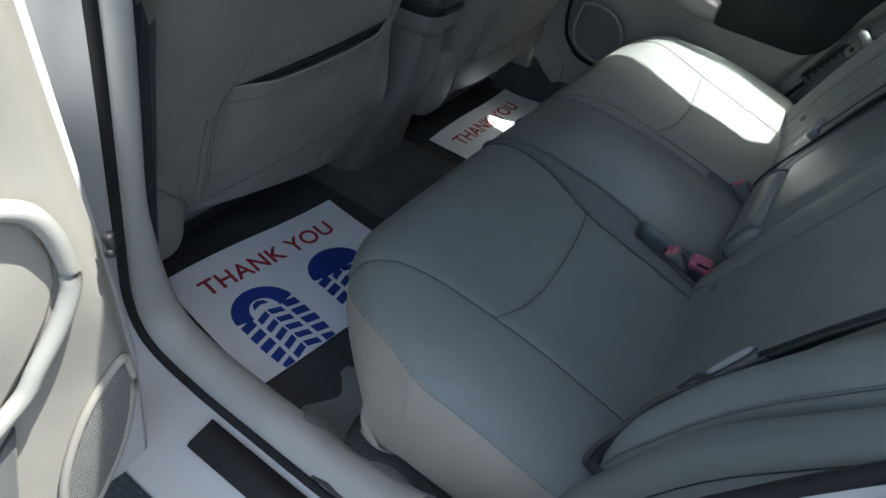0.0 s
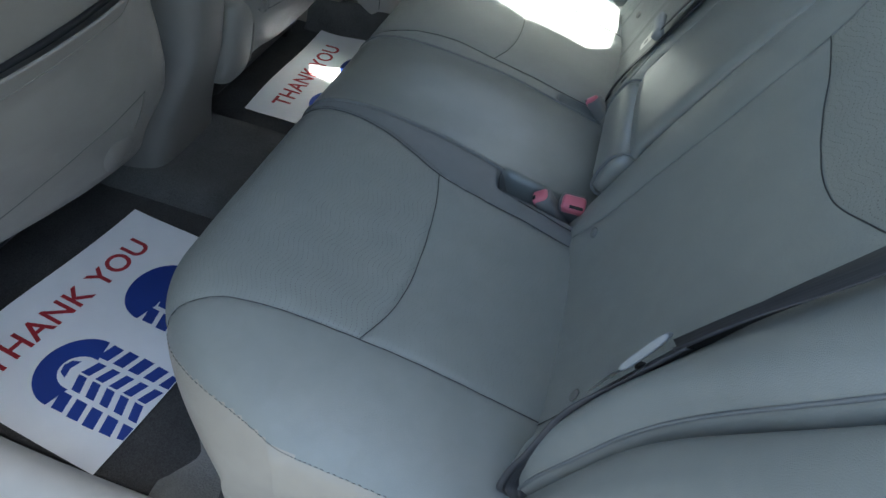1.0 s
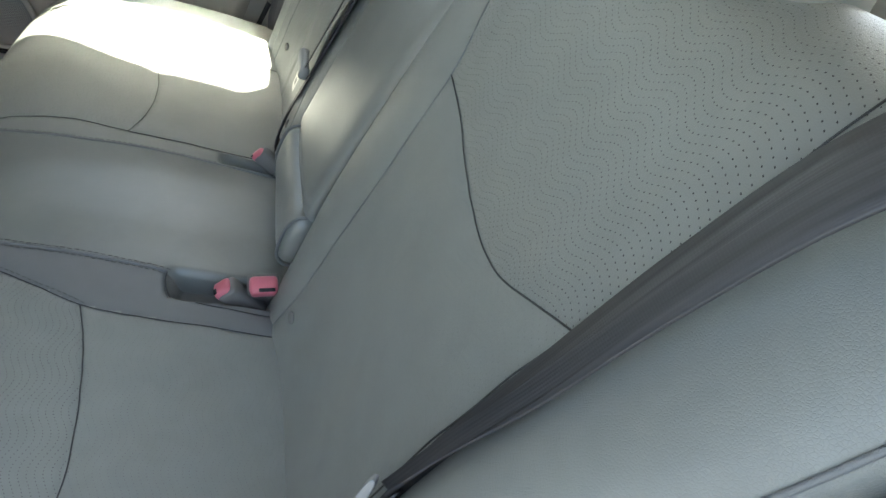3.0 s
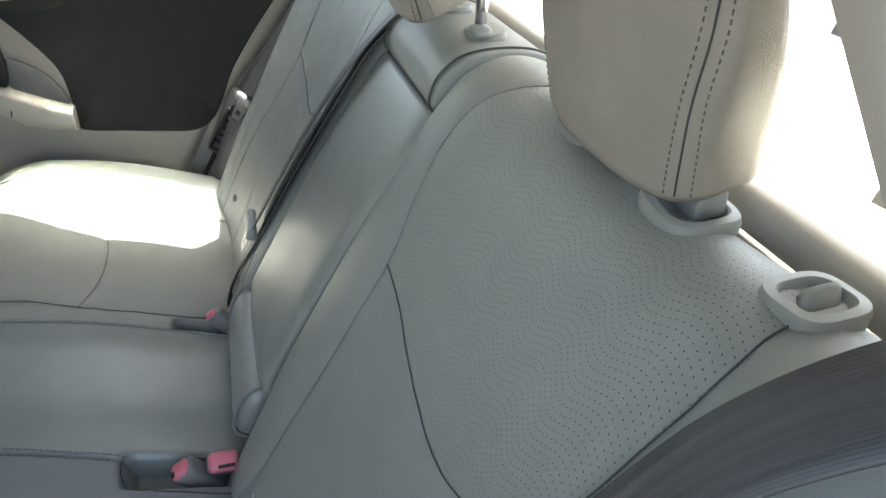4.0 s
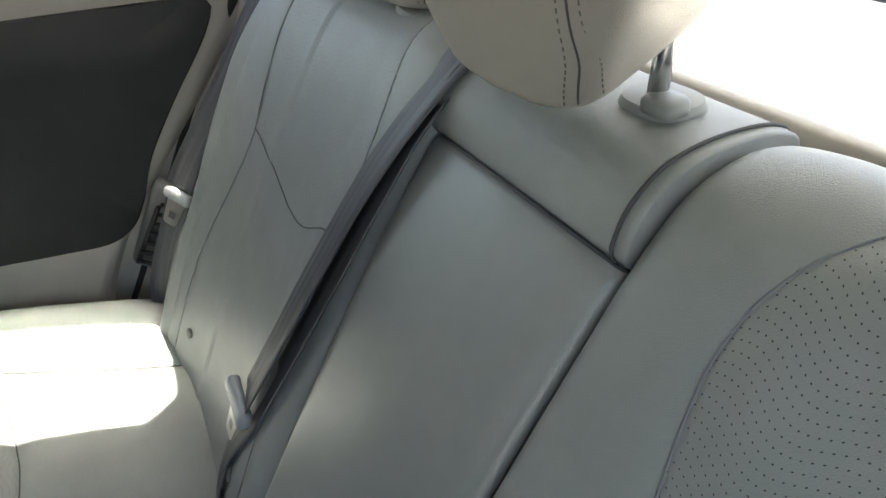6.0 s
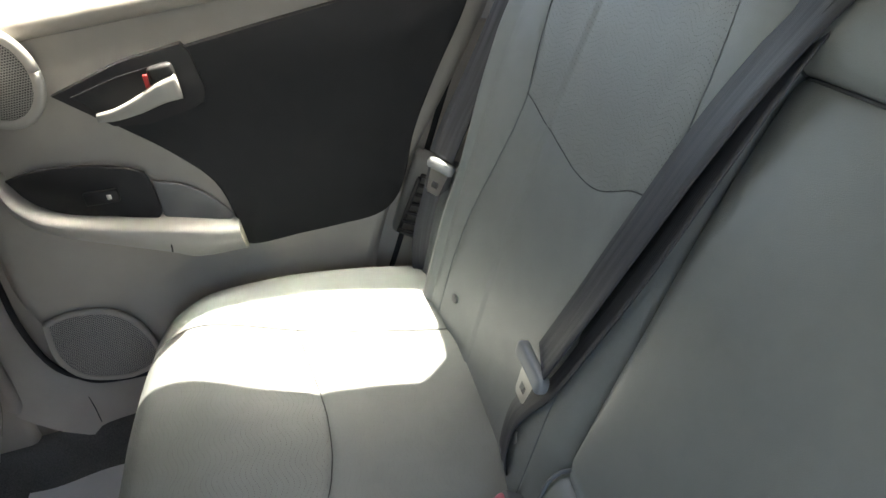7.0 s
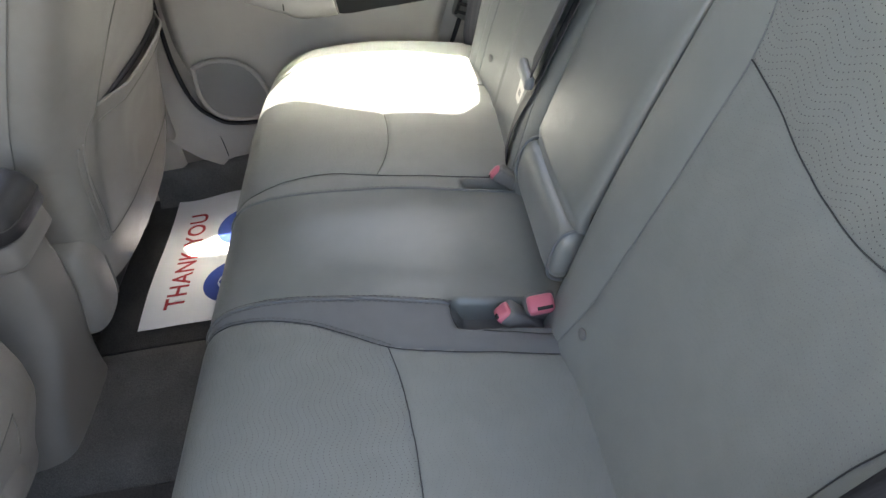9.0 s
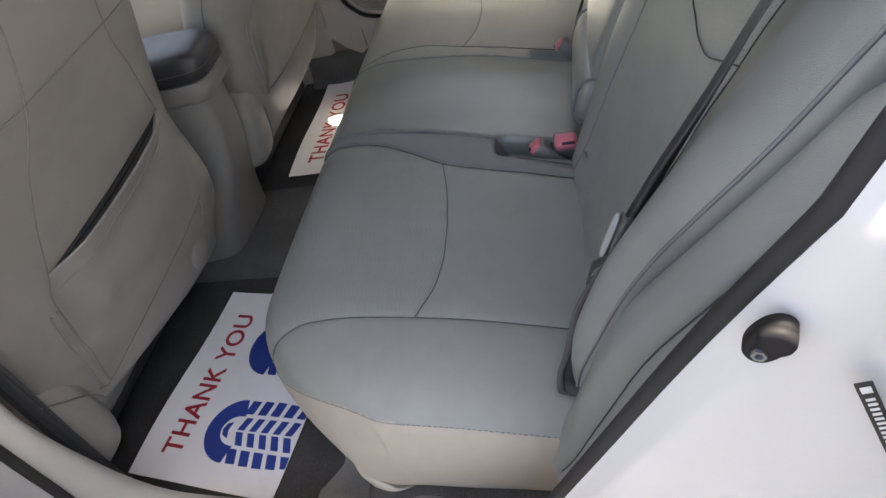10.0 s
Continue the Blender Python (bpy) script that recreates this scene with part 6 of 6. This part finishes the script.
part("lid", loft(lid), leather("black_leather", (0.012, 0.012, 0.014), (0.024, 0.024, 0.027), (0.3, 0.42)), console, "black padded leather lid")
st = [(-0.150 - 0.28 + u * 1.012, 0.010 + v * 1.012, 0.768) for u, v in superloop(0.28, 0.061, 60, 6.0)]
part("stitching", tube(np.array(st + st[:1]), 0.0009, 5), STITCH, console)
part("side_line", tube(curve([(-0.30, 0.022 - 0.074, 0.70), (-0.325, 0.022 - 0.088, 0.60), (-0.345, 0.022 - 0.104, 0.46), (-0.36, -0.092, 0.36)], 0.01), 0.0012, 6), BLACK, console)


# ---- mats and paper ----
def mat_slab(outline, z, label):
    pts_ = rounded(outline, 0.02)
    return tagged(part("floor_mat", prism(pts_, 0.010, Matrix.Translation((0, 0, z)), 0.004), CARPET_MAT), label, "floor mat", "floor mats")


mat_slab([(-0.44, -0.60), (-0.46, -0.40), (-0.44, -0.15), (-0.38, -0.125), (-0.20, -0.125), (0.02, -0.13), (0.06, -0.16), (0.07, -0.40), (0.065, -0.58), (0.03, -0.612), (-0.20, -0.608), (-0.38, -0.61)], 0.287, "black carpet floor mat under a paper sheet")
mat_slab([(-0.38, 0.20), (-0.36, 0.172), (-0.20, 0.168), (0.02, 0.17), (0.06, 0.20), (0.07, 0.45), (0.06, 0.68), (0.02, 0.705), (-0.20, 0.712), (-0.34, 0.708), (-0.38, 0.66), (-0.39, 0.40)], 0.287, "black carpet floor mat under a paper sheet")


def sole_print(cx_, cy_, mirror, cut, splay=0.02):
    """Flat shapes of a printed shoe sole: the toe cap, bars round the edge and chevrons; own x runs from the toe to the heel."""
    shapes = []
    def half_w(s):
        return 0.052 * math.sin(min(1.0, 0.18 + s / 0.085) * math.pi / 2) if s < 0.07 else 0.052 - 0.010 * smooth01((s - 0.10) / 0.10)
    cap = [(0.046 - 0.046 * math.cos(t), 0.0525 * math.sin(t)) for t in np.linspace(-1.62, 1.62, 29)]
    inner_cap = [(0.050 - 0.026 * math.cos(t), 0.0245 * math.sin(t)) for t in np.linspace(1.75, -1.75, 17)]
    shapes.append(cap + inner_cap)
    for sgn in (-1, 1):
        for k in range(7):
            s0 = 0.056 + k * 0.0225
            w_ = half_w(s0 + 0.008)
            slant = 0.006
            shapes.append([(s0, sgn * w_), (s0 + 0.0155, sgn * (w_ - 0.001)), (s0 + 0.0155 - slant, sgn * 0.0285), (s0 - slant, sgn * 0.0285)])
        for k in range(7):
            s0 = 0.050 + k * 0.0205
            shapes.append([(s0, sgn * 0.0015), (s0 + 0.012, sgn * 0.0015), (s0 + 0.020, sgn * 0.0225), (s0 + 0.008, sgn * 0.0225)])
    shapes.append([(0.030, -0.010), (0.026, 0.0), (0.030, 0.010), (0.040, 0.014), (0.036, 0.0), (0.040, -0.014)])
    out = []
    for sh in shapes:
        q_ = [(cx_ + s * 1.26, cy_ + mirror * (w_ * (1.14 + 0.55 * min(s, 0.15)) + splay * s)) for s, w_ in sh]
        q_ = [(min(s, cut), w_) for s, w_ in q_]
        if max(s for s, _ in q_) - min(s for s, _ in q_) > 0.002:
            out.append(q_)
    return out


def paper_mat(corner, yaw, label, W=0.415, D=0.312, shift=0.0, sole=0.134):
    """The printed paper sheet; corner: its outer front corner; own x runs rearwards, own y across the car."""
    ob = thing("paper_floor_mat", label, "paper mat", (corner[0], corner[1], 0.298), "paper floor mats")
    c_, s_ = math.cos(radians(yaw)), math.sin(radians(yaw))

    def lay_(x, y, lift=0.0):
        h = 0.004 * math.sin(y * 15 + 0.6) * math.sin(x * 11 + 1.0) + 0.003 * math.sin(x * 23 + y * 9)
        curl = 0.007 * smooth01((0.05 - x) / 0.06) * (0.5 + 0.5 * math.sin(y * 13))
        return (corner[0] + c_ * x - s_ * y, corner[1] + s_ * x + c_ * y, 0.3035 + 0.6 * h + curl + lift)

    n1, n2 = 30, 44
    top_ = [lay_(D * i / (n1 - 1), W * j / (n2 - 1)) for i in range(n1) for j in range(n2)]
    part("sheet", (np.array(top_), grid_faces(n1, n2)), PAPER, ob, "white paper sheet")

    def flat_shapes(shapes, name, mat, lab):
        bm = bmesh.new()
        for sh in shapes:
            vs = [bm.verts.new((x, y, 0)) for x, y in sh]
            try:
                bm.faces.new(vs)
            except ValueError:
                pass
        bmesh.ops.triangulate(bm, faces=bm.faces[:])
        bmesh.ops.subdivide_edges(bm, edges=[e for e in bm.edges if e.calc_length() > 0.012], cuts=1, use_grid_fill=True)
        for v_ in bm.verts:
            v_.co = lay_(v_.co.x, v_.co.y, 0.0007)
        part(name, bm, mat, ob, lab, smooth=False)

    flat_shapes(sole_print(sole - 0.017, 0.107, 1, D - 0.001), "shoe_print", BLUE_INK, "blue printed shoe sole")
    flat_shapes(sole_print(sole - 0.015, 0.286, -1, D - 0.001), "shoe_print", BLUE_INK, "blue printed shoe sole")
    txt = bpy.data.curves.new("words", "FONT")
    txt.body, txt.size, txt.offset, txt.space_character = "THANK YOU", 0.064, 0.0011, 1.06
    tmp = bpy.data.objects.new("words", txt)
    scene.collection.objects.link(tmp)
    me = bpy.data.meshes.new_from_object(tmp.evaluated_get(bpy.context.evaluated_depsgraph_get()))
    bpy.data.objects.remove(tmp)
    bm = bmesh.new()
    bm.from_mesh(me)
    bpy.data.meshes.remove(me)
    xs_ = [v_.co.x for v_ in bm.verts]
    scale = 0.312 / (max(xs_) - min(xs_))
    tall = 0.043 / (max(v_.co.y for v_ in bm.verts) - min(v_.co.y for v_ in bm.verts))
    x0 = min(xs_)
    for v_ in bm.verts:
        v_.co = lay_(0.087 - shift - v_.co.y * tall, 0.046 + (v_.co.x - x0) * scale, 0.0008)
    part("lettering", bm, RED_INK, ob, "red printed words THANK YOU", smooth=False)
    return ob


paper_mat((-0.354, -0.578), -7.2, "white paper floor mat printed in red and blue")
paper_mat((-0.285, 0.206), 0.6, "white paper floor mat printed in red and blue", 0.45, 0.27, 0.004, 0.132)


# ---- details on the door jamb ----
pt = Vector((0.614, -0.7265, 0.912))
BUFFER_RUBBER = surface("black_buffer_rubber", (0.008, 0.008, 0.009), (0.014, 0.014, 0.016), (0.6, 0.75), bump=0.2, spec=0.2)
striker = thing("door_striker", "black rubber door buffer bolted to the white jamb", "door buffer", pt)
m4 = Matrix.Translation(pt) @ (Vector((-0.25, -0.96, 0.12)).normalized()).to_track_quat("Z", "Y").to_matrix().to_4x4() @ pose(0, 0, 0, 0, 0, 62) @ Matrix.Scale(0.82, 4)
rings = [[(u * k, v * k, h) for u, v in superloop(0.0215, 0.0125, 32, 2.2)] for k, h in ((1.0, -0.004), (1.0, 0.004), (0.9, 0.007), (0.5, 0.007))]
v_, f_ = loft(rings)
part("plate", ([tuple(m4 @ Vector(q)) for q in v_], f_), BUFFER_RUBBER, striker, "black oval plate")
rings = [[(0.0085 + 0.0118 * k * math.cos(t), 0.0118 * k * math.sin(t), h) for t in np.linspace(0, 2 * math.pi, 20, endpoint=False)] for k, h in ((1.0, 0.004), (0.97, 0.010), (0.86, 0.0125), (0.5, 0.0130))]
v_, f_ = loft(rings)
part("buffer", ([tuple(m4 @ Vector(q)) for q in v_], f_), BUFFER_RUBBER, striker, "round rubber buffer")
rings = [[(-0.010 + 0.005 * k * math.cos(t), 0.005 * k * math.sin(t), h) for t in np.linspace(0, 2 * math.pi, 6, endpoint=False)] for k, h in ((1.0, 0.006), (1.0, 0.010), (0.6, 0.010), (0.5, 0.007))]
v_, f_ = loft(rings)
part("bolt", ([tuple(m4 @ Vector(q)) for q in v_], f_), TRIM_DARK, striker, "dark bolt head", smooth=False)

pt = Vector((-0.050, -0.782, 0.742))
check = thing("door_check", "small black plastic plug by the open door", "plug", pt)
part("plug_body", block((0.012, 0.014, 0.022), 0.004, Matrix.Translation(pt) @ pose(0.004, 0, 0, 0, -12, 20)), BLACK, check)
part("plug_pin", block((0.010, 0.012, 0.010), 0.003, Matrix.Translation(pt) @ pose(0.007, -0.005, -0.010, 0, -12, 20)), BLACK, check)

pt = Vector((0.656, -0.746, 0.893))
out = Vector((0.024, -0.012, -0.060)).normalized()
tang = out
tag_n = (Vector((0, -1, 0)) - out * 0.16).normalized()
tag_x = (tang - tag_n * tang.dot(tag_n)).normalized()
if tag_x.z > 0:
    tag_x = -tag_x
tag_y = tag_n.cross(tag_x)
tag_m = Matrix.Translation(pt + tag_n * 0.002) @ Matrix((tag_x, tag_y, tag_n)).transposed().to_4x4()
sticker = thing("jamb_sticker", "black printed sticker on the white jamb", "sticker", pt)
part("plate", block((0.085, 0.0085, 0.001), 0.0003, tag_m @ pose(0.035, 0, 0)), BLACK, sticker, "black sticker plate")
part("print_mark", block((0.005, 0.005, 0.0004), 0.0001, tag_m @ pose(-0.002, 0, 0.0008)), LABEL_INK, sticker)
for k in range(12):
    part("print_bar", block((0.0020, 0.0042, 0.0004), 0.0001, tag_m @ pose(0.006 + 0.0042 * k, 0.0, 0.0008)), LABEL_INK, sticker)

# ---- parked car behind, seen through the rear window ----
parked = thing("parked_car", "dark parked car on the asphalt beyond the rear window", "car", (7.6, 2.4, 0))
CAR_M = Matrix.Translation((7.6, 2.4, 0)) @ pose(0, 0, 0, 0, 0, 62)
side_view = [(-2.2, 0.35), (-2.2, 0.75), (-1.9, 0.92), (-1.0, 1.02), (-0.3, 1.45), (1.0, 1.47), (1.8, 1.08), (2.25, 0.98), (2.3, 0.4), (1.7, 0.28), (-1.7, 0.28)]
stand = CAR_M @ Matrix(((1, 0, 0, 0), (0, 0, -1, 0.85), (0, 1, 0, 0), (0, 0, 0, 1)))
part("body", prism(side_view, 1.7, stand, 0.10, 4), NAVY_PAINT, parked, "dark painted body", sharp=40)
for y in (-0.86, 0.86):
    part("side_windows", prism([(-0.85, 1.04), (-0.28, 1.38), (0.95, 1.40), (1.45, 1.08)], 0.012, CAR_M @ Matrix(((1, 0, 0, 0), (0, 0, -1, y + 0.006), (0, 1, 0, 0), (0, 0, 0, 1))), 0.0), BLACK, parked, "dark side glass")
    for x in (-1.4, 1.4):
        wheel = part("wheel", loft([[(x + r * math.cos(t), y + w, 0.33 + r * math.sin(t)) for t in np.linspace(0, 2 * math.pi, 36, endpoint=False)] for r, w in ((0.22, -0.10), (0.32, -0.10), (0.33, -0.07), (0.33, 0.07), (0.32, 0.10), (0.22, 0.10))]), TYRE, parked, "black tyre")
        wheel.data.transform(Matrix.Translation((7.6, 2.4, 0)))
        wheel.data.transform(Matrix.Translation((-7.6, -2.4, 0)) @ CAR_M)
        rim_o = part("rim", loft([[(x + r * math.cos(t), y + w, 0.33 + r * math.sin(t)) for t in np.linspace(0, 2 * math.pi, 36, endpoint=False)] for r, w in ((0.22, -0.09), (0.22, 0.09), (0.18, 0.10), (0.06, 0.085))]), STEEL, wheel, "silver wheel rim")
        rim_o.data.transform(Matrix.Translation((7.6, 2.4, 0)))
        rim_o.data.transform(Matrix.Translation((-7.6, -2.4, 0)) @ CAR_M)
